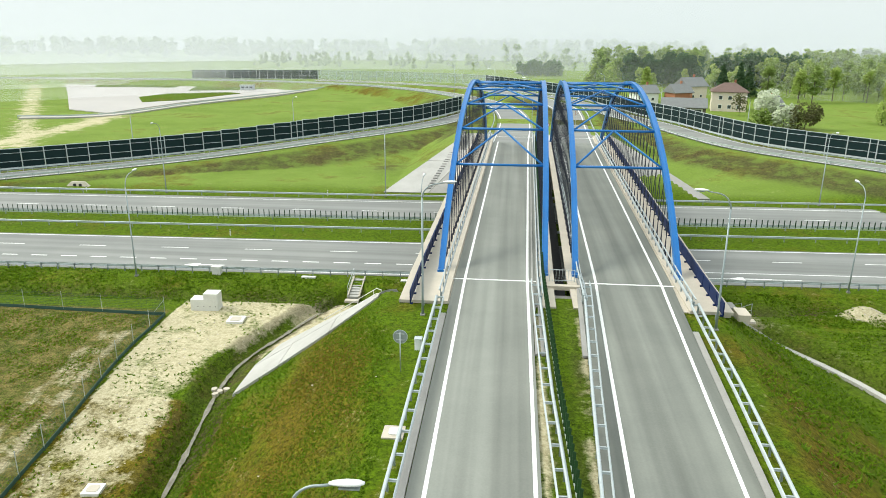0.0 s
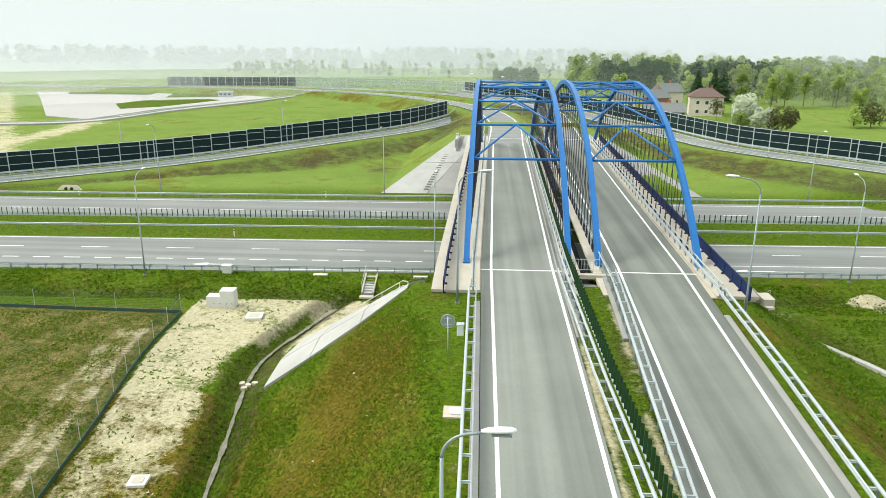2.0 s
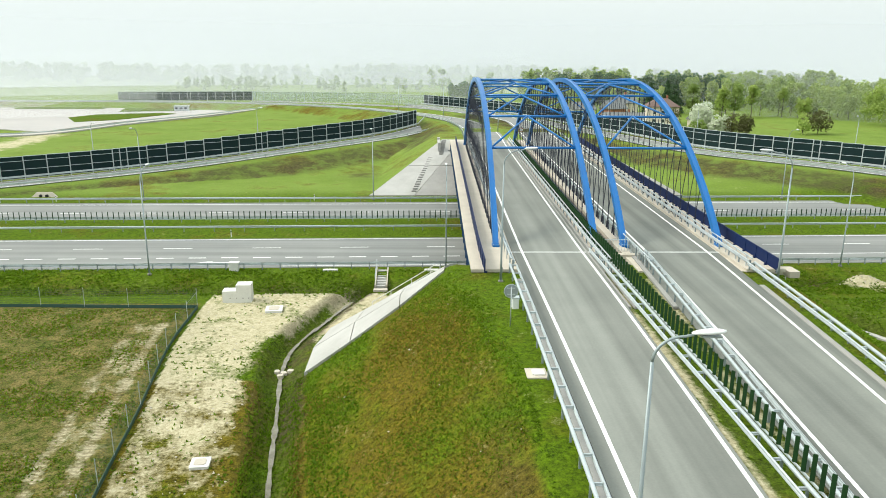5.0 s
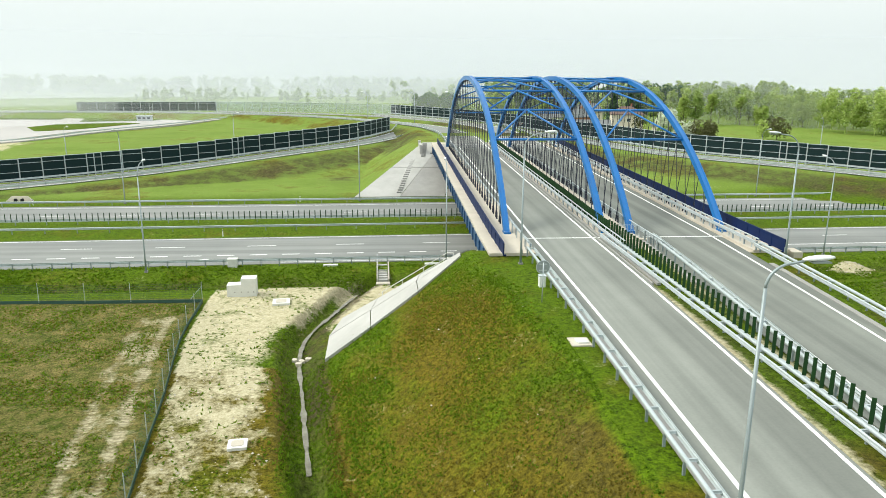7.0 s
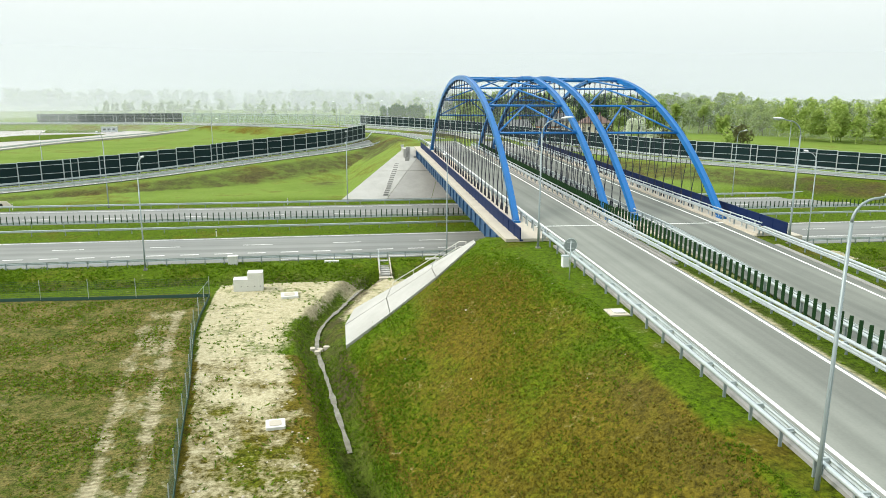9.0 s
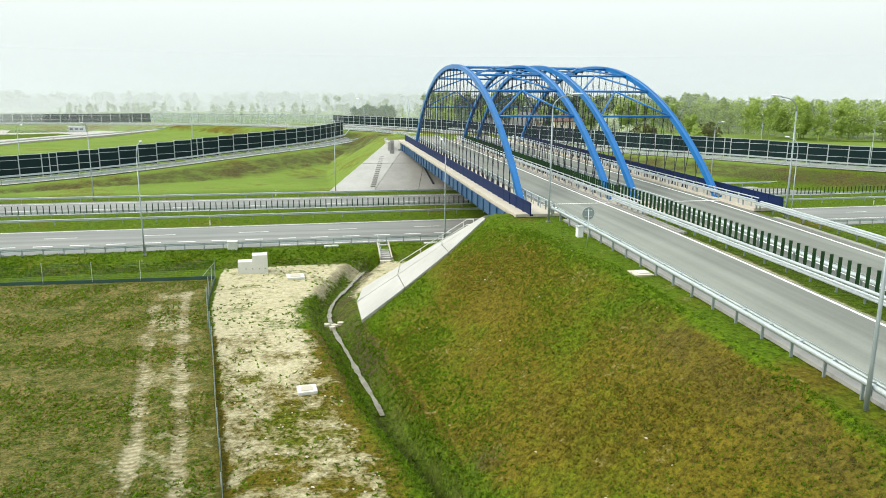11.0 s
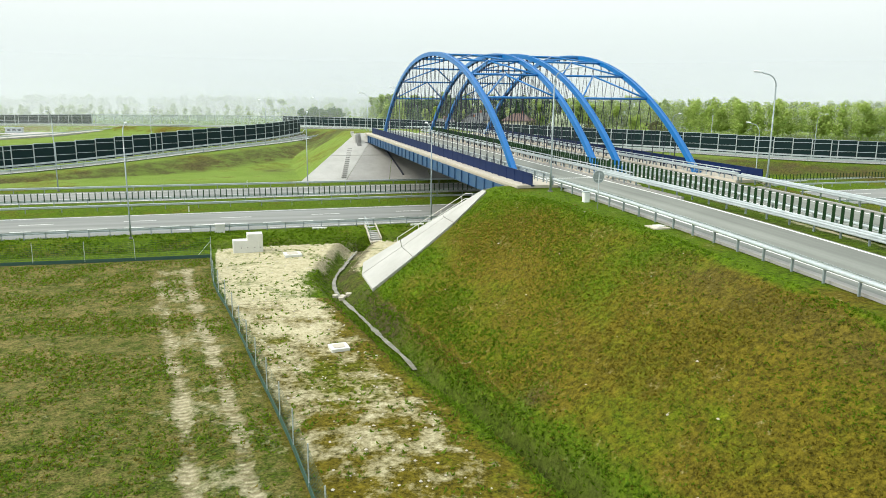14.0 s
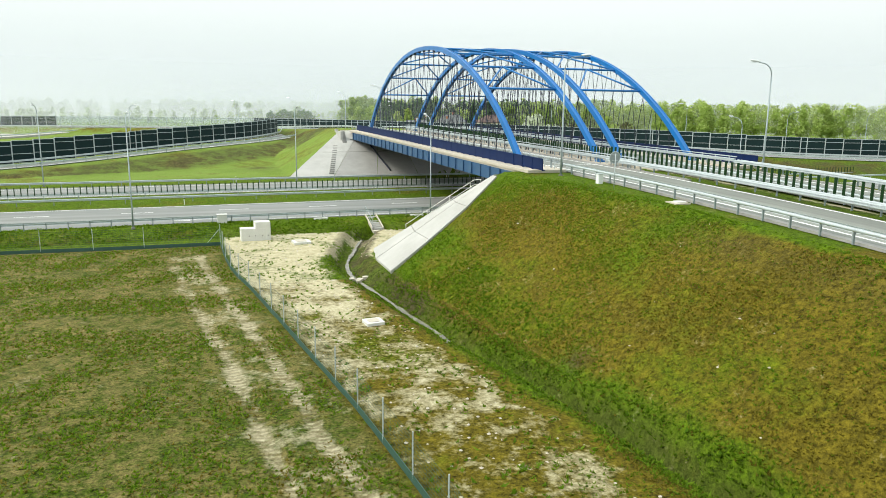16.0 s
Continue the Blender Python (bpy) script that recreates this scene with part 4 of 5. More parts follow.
guard(offset(ramp_r[::2], 4.3, 0), 4, R_LAB, "far", flip=-1)
guard(offset(road1_n[2:], -4.4, 0), 4, R_LAB, "far", flip=1)
guard(offset(road2_n[2:40], 4.4, 0), 4, R_LAB, "far", flip=-1)

# ---------------------------------------------------------------- green anti-glare screens
BL = Build().box((0, 0, 0.5), (0.19, 0.05, 1.0), ch=0.02).make("blade", M_green)
BL2 = Build().box((0, 0, 0.5), (0.13, 0.05, 1.0), ch=0.012).make("blade", M_green)


def screen(pts, z0, label, bl=BL, tall=1.0, turn=-0.66):
    s = empty("glare_screen", pts[0], label=label, category="screen", group="green glare screens")
    inv = Matrix.Translation(-pts[0])
    child("base_rail", Build().sweep(offset(pts, 0, z0 - 0.07), [(-0.05, 0), (0.05, 0), (0.05, 0.07), (-0.05, 0.07)]).make("base_rail", M_zinc), s, m=inv)
    for i, p in enumerate(pts):
        child("blade", bl, s, m=inv @ Matrix.Translation(p + Vector((0, 0, z0))) @ Matrix.Rotation(ang(pts, i) - math.pi / 2 + turn, 4, "Z") @ Matrix.Diagonal((1, 1, tall, 1)))


screen([Vector((float(np.interp(y, [-20, 28, 37, 55.5], [5.4, 3.45, 3.1, 2.8])), y, rz(y))) for y in np.arange(0, 55.6, 0.66)], 0.62, "dark green plastic blades above the median guardrail", tall=1.2, turn=-0.66)
screen([Vector((bx(2.85, y), y, rz(y))) for y in np.arange(55.9, 124, 0.55)], 0.55, "dense dark green plastic blades along the bridge", tall=1.1, turn=-0.66)
screen(vpath(97.6, -100, 84, 0, 0.74), 0.75, "row of green blades on the motorway median", BL2, tall=1.05, turn=1.15)

# ---------------------------------------------------------------- noise barriers
_pan = {}


def pan_mesh(w, h, clear=False):
    key = (round(w, 2), h, clear)
    if key not in _pan:
        b = Build().box((0, 0, h / 2), (w - 0.14, 0.12, h))
        _pan[key] = b.make("noise_panel", M_clear if clear else M_panel)
    return _pan[key]


_rl = {}


def rail_mesh(w):
    w = round(w, 2)
    if w not in _rl:
        _rl[w] = Build().box((0, 0, 0), (w - 0.12, 0.2, 0.09)).make("panel_rail", M_rail)
    return _rl[w]


def barrier(pts, label, h=4.0, width=3.75, clear=False, narrow=()):
    """A noise wall stepping down a path of points 1 m apart: level panels in three rows between posts."""
    root = empty("noise_barrier", pts[0], label=label, category="noise barrier", group="noise barriers")
    inv = Matrix.Translation(-pts[0])
    post = Build().box((0, 0, h / 2 - 0.1), (0.17, 0.26, h + 0.2)).make("barrier_post", M_rail)
    rows = ((0.0, 0.42), (0.42, 0.80), (0.80, 1.0))
    s, k = 0.0, 0
    total = len(pts) - 1

    def at(s):
        i = min(int(s), total - 1)
        return pts[i].lerp(pts[i + 1], s - i)

    while s < total - 0.5:
        w = min(1.3 if k in narrow else width, total - s)
        p, q = at(s), at(s + w)
        d = q - p
        a = math.atan2(d.y, d.x)
        L = math.hypot(d.x, d.y)
        z = (p.z + q.z) / 2
        mid = Vector(((p.x + q.x) / 2, (p.y + q.y) / 2, z))
        R = Matrix.Rotation(a, 4, "Z")
        child("barrier_post", post, root, m=inv @ Matrix.Translation((p.x, p.y, z)) @ R)
        for r0, r1 in rows:
            child("noise_panel", pan_mesh(round(L, 1), round((r1 - r0) * h, 2), clear), root, m=inv @ Matrix.Translation(mid + Vector((0, 0, r0 * h + 0.02))) @ R)
            child("panel_rail", rail_mesh(round(L, 1)), root, m=inv @ Matrix.Translation(mid + Vector((0, 0, r1 * h))) @ R)
        child("panel_rail", rail_mesh(round(L, 1)), root, m=inv @ Matrix.Translation(mid + Vector((0, 0, 0.08))) @ R)
        s, k = s + w, k + 1
    child("barrier_post", post, root, m=inv @ Matrix.Translation(pts[-1]))
    return root


def clearmat():
    m = bpy.data.materials.new("clear acrylic")
    m.use_nodes = True
    n, l = m.node_tree.nodes, m.node_tree.links
    t = n.new("ShaderNodeBsdfTransparent")
    t.inputs[0].default_value = (0.86, 0.9, 0.9, 1)
    x = n.new("ShaderNodeMixShader")
    x.inputs[0].default_value = 0.22
    n["Principled BSDF"].inputs["Base Color"].default_value = (0.6, 0.64, 0.64, 1)
    n["Principled BSDF"].inputs["Roughness"].default_value = 0.25
    l.new(t.outputs[0], x.inputs[1])
    l.new(n["Principled BSDF"].outputs[0], x.inputs[2])
    l.new(x.outputs[0], n["Material Output"].inputs[0])
    return m


M_clear = clearmat()
D_LAB = "dark green noise barrier of panels between pale posts"
barrier(bar_l, D_LAB, narrow=(9, 18, 19, 27, 28))
barrier(bar_r, D_LAB, narrow=(14, 23, 33))
barrier(curve_pts([(-88.4, 328.4, 3.7), (-120, 329.5, 3.4), (-149, 330.5, 3.1)], 1.0), D_LAB, h=3.9, narrow=(2, 8))
barrier(curve_pts([(-11.7, 308, 3.6), (-40, 321, 3.7), (-88.4, 328.4, 3.7)], 1.0), "clear acrylic noise barrier between pale posts", h=3.9, clear=True)

# ---------------------------------------------------------------- street lamps


def lamp(x, y, z, h, arm, aim, label="galvanised street lamp with a curved arm"):
    """aim: the way in which the arm reaches, in degrees from +x."""
    r = empty("street_lamp", (x, y, z), radians(aim), label=label, category="street lamp", group="street lamps")
    part("base_plate", Build().box((0, 0, 0.06), (0.36, 0.36, 0.16), ch=0.04), M_darkconc, r)
    part("pole", Build().tube([(0, 0, 0), (0, 0, 2.0), (0, 0, h - arm * 0.75)], 0.10, 10, 0.055), M_pole, r, smooth=True)
    pts = [(arm * (1 - math.cos(t)) * 0.75 , 0, h - arm * 0.75 + arm * 0.68 * math.sin(t)) for t in [radians(a) for a in range(0, 91, 10)]]
    pts.append((arm, 0, h - arm * 0.02))
    part("arm", Build().tube(pts, 0.05, 8, 0.04), M_pole, r, smooth=True)
    hd = Build()
    n = 10
    rings = []
    for i, (u, wd, t, bt) in enumerate(((0, 0.05, 0.04, -0.03), (0.15, 0.10, 0.08, -0.05), (0.5, 0.15, 0.10, -0.06), (0.85, 0.13, 0.07, -0.05), (1.0, 0.06, 0.03, -0.02))):
        rings += [(arm - 0.05 + u * 0.95, math.cos(2 * math.pi * k / n) * wd, h + 0.02 + u * 0.06 + (t if math.sin(2 * math.pi * k / n) > 0 else -bt) * math.sin(2 * math.pi * k / n)) for k in range(n)]
    fs = [(i * n + k, i * n + (k + 1) % n, (i + 1) * n + (k + 1) % n, (i + 1) * n + k) for i in range(4) for k in range(n)]
    fs += [tuple(range(n)), tuple(4 * n + k for k in range(n))]
    head = part("lamp_head", hd.add(rings, fs), M_lamp, r, "white lamp housing", smooth=True)
    part("lens", Build().box((arm + 0.5, 0, h - 0.06), (0.55, 0.24, 0.04)), M_signback, head)
    part("door", Build().box((0.12, 0, 1.0), (0.03, 0.1, 0.4)), M_pole, r)
    return r


lamp(-5.5, 15.8, rz(15.8) - 0.4, 10.3, 1.1, 0)
lamp(-6.1, 48.9, rz(49) - 0.2, 10.0, 1.5, 0)
lamp(14.7, 48.4, rz(48.6) - 0.2, 10.0, 1.6, 180)
lamp(14.6, 16.0, rz(16) - 0.4, 10.0, 1.7, 180)
for x in (-41.8, -9.4, 36.6, 72.0, -78):
    lamp(x, 75.0 + K * x * 1.2 + (0.4 if x > 0 else 0), -0.15, 11.7, 1.9, 90)
for x in (-56.4, -20.0, 48, 82, -93):
    lamp(x, 113.2 + K * x, 0.6, 11.6, 1.9, -90)
for i in (30, 62, 95):
    if i < len(bar_l):
        p = offset(bar_l, -1.2)[i]
        lamp(p.x, p.y, p.z - 0.3, 9.5, 1.6, -50)
for i in (40, 78, 112, 150, 190):
    if i < len(bar_r):
        p = offset(bar_r, 1.2)[i]
        lamp(p.x, p.y, p.z - 0.3, 9.5, 1.6, -130)
for p in (road1_n[12], road1_n[28], road1_n[48], road1_n[66]):
    lamp(p.x + 3.5, p.y + 3.5, p.z - 0.3, 9.5, 1.6, 200)

# ---------------------------------------------------------------- field fence


def fence():
    pts = curve_pts([(x, y, 0) for x, y, _ in FENCE[:3]], 4.2)[:-1]
    pts2 = curve_pts([(x, y, 0) for x, y, _ in FENCE[2:]], 3.3)
    f = empty("field_fence", FENCE[2], label="green wire mesh fence with thin steel posts round the field", category="fence")
    inv = Matrix.Translation(-Vector(FENCE[2]))
    post = Build().tube([(0, 0, -0.2), (0, 0, 2.0)], 0.03, 6).make("fence_post", M_zinc)
    for run in (pts[-21:] + [pts2[0]], pts2):
        run = [Vector((p.x, p.y, gz(p.x, p.y))) for p in run]
        for i, p in enumerate(run):
            child("fence_post", post, f, m=inv @ Matrix.Translation(p))
        for a, b in zip(run, run[1:]):
            w = Build()
            d = b - a
            n = Vector((-d.y, d.x, 0)).normalized() * 0.006
            for k in range(11):
                z = Vector((0, 0, 0.12 + k * 0.17))
                w.add([a + z - n, b + z - n, b + z + n, a + z + n], [(0, 1, 2, 3)])
                up = Vector((0, 0, 0.009))
                w.add([a + z - up, b + z - up, b + z + up, a + z + up], [(0, 1, 2, 3)])
            for k in range(1, 22):
                q, t = a.lerp(b, k / 22), d.normalized() * 0.005
                w.add([q - t + Vector((0, 0, 0.1)), q + t + Vector((0, 0, 0.1)), q + t + Vector((0, 0, 1.85)), q - t + Vector((0, 0, 1.85))], [(0, 1, 2, 3)])
            child("mesh_panel", w.make("mesh_panel", M_fence), f, m=inv)
            foil = Build().sweep([a, b], [(-0.03, 0.0), (0.03, 0.0), (0.02, 0.32), (-0.02, 0.32)])
            child("toe_board", foil.make("toe_board", M_fence), f, m=inv, label="dark green foil along the foot")
    br = Build().tube([FENCE[2][:2] + (gz(-33.6, 63.4) + 1.6,), (-35.0, 63.45, gz(-35, 63.4))], 0.025, 6)
    child("corner_stay", br.make("corner_stay", M_zinc), f, m=inv)


fence()

# ---------------------------------------------------------------- ditch bed, stairs, chambers
bed = Build()
pp = [Vector((p.x, p.y, gz(p.x, p.y) + 0.13)) for p in curve_pts(DITCH, 0.4) if 34.5 < p.y < 70]
bl_, br_ = [], []
for i, p in enumerate(pp):
    w_ = 0.15 + 0.13 * noise.noise((i * 0.17, 3.1, 0)) + 0.12 * noise.noise((i * 0.55, 9.1, 0))
    bl_.append(offset(pp, -w_)[i])
    br_.append(offset(pp, w_)[i])
bed.add(bl_ + br_, [(i, i + 1, len(pp) + i + 1, len(pp) + i) for i in range(len(pp) - 1)])
tagged(new("ditch_channel", bed.make("ditch_channel", M_water)), "shallow pale water channel along the ditch bottom", "water", kind="structure")
for pts, nm in (([(p.x, p.y) for p in DITCH if 46 < p.y < 53], 0),):
    for i, (x, y) in enumerate(((-23.7, 51.3), (-23.1, 51.0), (-22.6, 51.2), (-23.3, 50.5))):
        s = Build().box((0, 0, 0.1), (0.42, 0.5, 0.3), ch=0.12)
        tagged(child("culvert_stone", s.make("culvert_stone", M_concrete), None, (x, y, gz(x, y) + 0.02), 0.7 * i), "rough pale concrete block at the ditch crossing", "concrete block")

fl = Build()
pr = [Vector((p.x, p.y, gz(p.x, p.y) + 0.22)) for p in DITCH_R]
fl.sweep(pr, [(-0.3, 0.08), (-0.2, 0.0), (0.2, 0.0), (0.3, 0.08), (0.3, -0.4), (-0.3, -0.4)])
tagged(new("drain_channel", fl.make("drain_channel", M_slab)), "pale concrete drainage channel at the foot of the bank", "channel", kind="structure")


def stairs(x, y0, y1, z0, z1, rails, flip=1):
    s = empty("slope_stairs", (x, y0, z0), label="narrow pale concrete stairs on the verge slope with handrails", category="stairs", group="slope stairs")
    n = 7
    for i in range(n):
        t = (i + 0.5) / n
        part("step", Build().box((0, (y1 - y0) * t, (z1 - z0) * (i + 1) / n - 0.29), (1.0, abs(y1 - y0) / n + 0.04, 0.6)), M_slab, s)
    for sx in (-0.62, 0.62):
        part("side_wall", Build().add([(sx - 0.07, 0, -0.1), (sx + 0.07, 0, -0.1), (sx + 0.07, y1 - y0, z1 - z0), (sx - 0.07, y1 - y0, z1 - z0), (sx - 0.07, 0, 0.25), (sx + 0.07, 0, 0.25), (sx + 0.07, y1 - y0, z1 - z0 + 0.3), (sx - 0.07, y1 - y0, z1 - z0 + 0.3)], [(4, 5, 6, 7), (0, 1, 5, 4), (3, 2, 6, 7), (0, 3, 7, 4), (1, 2, 6, 5)]), M_concrete, s)
    part("landing", Build().box((0, -0.7 if y1 > y0 else 0.7, -0.08), (1.5, 0.7, 0.18), ch=0.05), M_concrete, s)
    for sx in rails:
        a, b = Vector((sx, 0, 0.1)), Vector((sx, y1 - y0, z1 - z0 + 0.1))
        h = Vector((0, 0, 1.1))
        part("handrail", Build().tube([a, a + h, b + h, b], 0.03, 6), M_zinc, s, "galvanised handrail")
        part("mid_rail", Build().tube([a + h * 0.5, b + h * 0.5], 0.022, 6), M_zinc, s)
    return s


stairs(-16.5, 71.7, 75.2, -1.05, -0.1, (-0.62,))
stairs(21.6, 66.3, 69.4, 0.9, -0.5, (-0.62, 0.62))
stairs(19.5, 57.5, 60.5, 4.2, 2.6, (0.62,))

# handrail beside the coned slope stairs
hr = empty("slope_railing", (-11.5, 57.3, 3.5), label="white galvanised handrail running down the paved bank end", category="railing")
inv = Matrix.Translation((11.5, -57.3, -3.5))
top_, low_ = Vector((-11.0, 56.6, 4.75)), Vector((-16.6, 60.0, 0.3))
for h, nm in ((1.05, "handrail"), (0.6, "mid_rail")):
    u = Vector((0, 0, h))
    child(nm, Build().tube([top_ + u + Vector((0.5, -0.5, 0.1)), top_ + u, low_ + u], 0.035, 6).make(nm, M_whiteconc), hr, m=inv)
for t in (-0.07, 0.05, 0.35, 0.68, 1.0):
    p = top_.lerp(low_, max(t, 0)) + (Vector((0.5, -0.5, 0.1)) if t < 0 else Vector((0, 0, 0)))
    child("rail_post", Build().tube([p - Vector((0, 0, 0.8)), p + Vector((0, 0, 1.05))], 0.03, 6).make("rail_post", M_whiteconc), hr, m=inv)
# stair strip on the far slope
for x0, x1, y0, z0, y1, z1 in ((-13.6, -10.6, 116.6, 0.95, 129.0, 5.2), (-8.7, -8.0, 129.6, 5.5, 135.4, 7.6)):
    s = empty("slope_stairs", (x0, y0, z0), label="grey concrete step strip set in the far slope paving", category="stairs", group="slope stairs")
    n = 16
    for i in range(n):
        t = (i + 0.5) / n
        part("step", Build().box(((x1 - x0) * t, (y1 - y0) * t, (z1 - z0) * t + 0.2), (0.8, 0.5, 0.22)), M_greyshade, s)
pipe = Build().tube([(-3.0, 117.6, 1.5), (-4.0, 128.0, 5.2), (-4.0, 128.5, 5.8)], 0.14, 8)
tagged(new("drain_pipe", pipe.make("drain_pipe", M_hanger)), "dark drain pipe running down the slope paving", "pipe")
wing = Build().box((-9.0, 133.2, 6.1), (0.5, 5.0, 3.4)).box((-9.0, 136.2, 7.9), (0.5, 1.0, 0.5))
tagged(new("wing_wall", wing.make("wing_wall", M_slab)), "pale concrete wing wall at the bridge end", "wall", kind="structure")
for x, s in ((-8.9, 1), (17.6, -1)):
    w = Build().box((x, 52.2, 6.5), (0.9, 1.6, 0.5), ch=0.08)
    tagged(new("deck_end_block", w.make("deck_end_block", M_concrete)), "pale concrete block under the bridge deck corner", "concrete block", kind="structure")

# concrete control chamber with a stepped top
cb = empty("control_chamber", (-30.0, 65.6, gz(-30, 65.6) - 0.02), 0.05, label="white concrete chamber block with a stepped top on sand", category="concrete block")
part("low_block", Build().box((-0.45, 0, 0.6), (2.4, 1.2, 1.2), ch=0.03), M_whiteconc, cb)
part("tall_block", Build().box((0.42, 0.06, 0.9), (1.45, 1.3, 1.8), ch=0.03), M_whiteconc, cb)
for k in (-0.9, -0.3, 0.35, 0.9):
    part("lifting_mark", Build().box((k, -0.66 if k > 0 else -0.61, 0.5), (0.1, 0.02, 0.1)), M_darkconc, cb)
for x, y, w, lab in ((-25.4, 36.5, 1.15, "square pale concrete manhole cover in the sandy grass"), (-26.2, 63.0, 1.6, "pale concrete slab lying on the sand")):
    mh = empty("manhole", (x, y, gz(x, y)), 0.1, label=lab, category="manhole")
    part("frame", Build().box((0, 0, 0.08), (w, w, 0.22), ch=0.05), M_whiteconc, mh)
    part("cover", Build().box((0, 0, 0.2), (w * 0.62, w * 0.62, 0.05), ch=0.12), M_concrete, mh)
ch = empty("drain_chamber", (-5.75, 33.4, rz(33.4) - 0.35), 0.0, label="white concrete drain chamber behind the guardrail", category="manhole")
part("slab", Build().box((0, 0, 0.12), (1.15, 1.25, 0.3), ch=0.04), M_concrete, ch)
part("cover", Build().box((0.1, 0, 0.3), (0.7, 0.7, 0.08), ch=0.1), M_whiteconc, ch)
cab = empty("roadside_cabinet", (-5.7, 43.3, rz(43.3) - 0.3), 0.0, label="small white roadside box beside the guardrail", category="cabinet")
part("body", Build().box((0, 0, 0.45), (0.45, 0.45, 0.9), ch=0.04), M_lamp, cab)
part("lid", Build().box((0, 0, 0.93), (0.52, 0.52, 0.06), ch=0.04), M_zinc, cab)
cab2 = empty("roadside_cabinet", (-33.0, 75.1, -0.25), 0.0, label="small white concrete box behind the motorway guardrail", category="cabinet")
part("body", Build().box((0, 0, 0.5), (1.0, 0.7, 1.0), ch=0.04), M_whiteconc, cab2)
part("lid", Build().box((0, 0, 1.03), (1.1, 0.8, 0.08), ch=0.04), M_whiteconc, cab2)
for x in (-22.3, -11):
    b = Build().box((0, 0, 0.06), (1.6, 0.5, 0.2), ch=0.04)
    tagged(child("drain_inlet", b.make("drain_inlet", M_whiteconc), None, (x, 75.0, -0.15)), "low pale concrete inlet on the verge", "drain inlet")

# round sign seen from behind
sg = empty("round_sign", (-6.4, 40.1, gz(-6.4, 40.1)), label="grey back of a round traffic sign on a steel post", category="traffic sign")
hz_ = 8.9 - gz(-6.4, 40.1)
part("post", Build().tube([(0, 0, 0), (0, 0, hz_ + 0.3)], 0.035, 8), M_zinc, sg, smooth=True)
disc = Build().tube([(0, 0.06, hz_), (0, 0.085, hz_)], 0.44, 28)
part("disc", disc, M_signback, sg, "grey metal back")
part("rim", Build().tube([(0.44 * math.cos(a * math.pi / 14), 0.07, hz_ + 0.44 * math.sin(a * math.pi / 14)) for a in range(29)], 0.02, 6), M_zinc, sg)
for dz in (-0.2, 0.2):
    part("bracket", Build().box((0, 0.04, hz_ + dz), (0.5, 0.03, 0.05)), M_zinc, sg)
# far signs
for x, y, hh, r_, shape in ((47.5, 176.0, 3.2, 0.4, "round"), (12.5, 146, 3.0, 0.45, "tri"), (6.3, 132.5, 3.4, 0.4, "round")):
    t = empty("traffic_sign", (x, y, gz(x, y) + 0.0), label="white traffic sign with a red border on a post", category="traffic sign", group="far traffic signs")
    part("post", Build().tube([(0, 0, 0), (0, 0, hh)], 0.035, 6), M_zinc, t)
    part("border", Build().tube([(0, -0.05, hh), (0, -0.03, hh)], r_, 20 if shape == "round" else 3), M_brickwall, t, "red border")
    part("face", Build().tube([(0, -0.065, hh), (0, -0.05, hh)], r_ * 0.72, 20 if shape == "round" else 3), M_white, t, "white face")
# delineator posts
DL = Build().box((0, 0, 0.5), (0.12, 0.05, 1.0), ch=0.015)
for x in (-37.0, 12, 63):
    d = empty("delineator_post", (x, 90.6 + K * x, hw(90.6) - 0.05), label="white plastic delineator post on the median grass", category="delineator post", group="delineator posts")
    part("body", DL, M_lamp, d)
    part("band", Build().box((0, 0, 0.82), (0.124, 0.054, 0.14)), M_hanger, d)
for x in (-29.5, 6, -70):
    d = empty("delineator_post", (x, 113.2 + K * x, 0.5), label="white plastic delineator post behind the guardrail", category="delineator post", group="delineator posts")
    part("body", DL, M_lamp, d)
    part("band", Build().box((0, 0, 0.82), (0.124, 0.054, 0.14)), M_hanger, d)
# culvert head by the far carriageway
cv = empty("culvert", (-73.5, 114.2, 0.45), label="pale concrete culvert head with dark openings in the verge", category="culvert")
part("wall", Build().add([(-2.2, 0, 0), (2.2, 0, 0), (1.2, 0.3, 0.9), (-1.2, 0.3, 0.9), (-2.2, 0.6, 0), (2.2, 0.6, 0), (1.2, 0.6, 0.9), (-1.2, 0.6, 0.9)], [(0, 1, 2, 3), (4, 7, 6, 5), (3, 2, 6, 7), (0, 3, 7, 4), (1, 5, 6, 2)]), M_concrete, cv)
# solid black discs stand in for the shade inside the pipe mouths
for k in (-0.5, 0.5):
    part("opening_shade", Build().tube([(k, 0.0, 0.32), (k, 0.3, 0.32)], 0.28, 12), M_black, cv)

# ---------------------------------------------------------------- service area far west


def flat(name, pts, z, mat_, label, cat):
    b = Build().add([(x, y, z) for x, y in pts] + [(x, y, z - 0.8) for x, y in pts], [tuple(range(len(pts)))] + [(i, (i + 1) % len(pts), len(pts) + (i + 1) % len(pts), len(pts) + i) for i in range(len(pts))])
    return tagged(new(name, b.make(name, mat_)), label, cat, kind="structure")


flat("lot", [(-121, 208), (-113, 240), (-97, 272), (-84, 300), (-96, 318), (-118, 321), (-205, 320), (-176, 276), (-138, 216)], 1.6, M_lot, "pale paved lot of the rest area", "pavement")
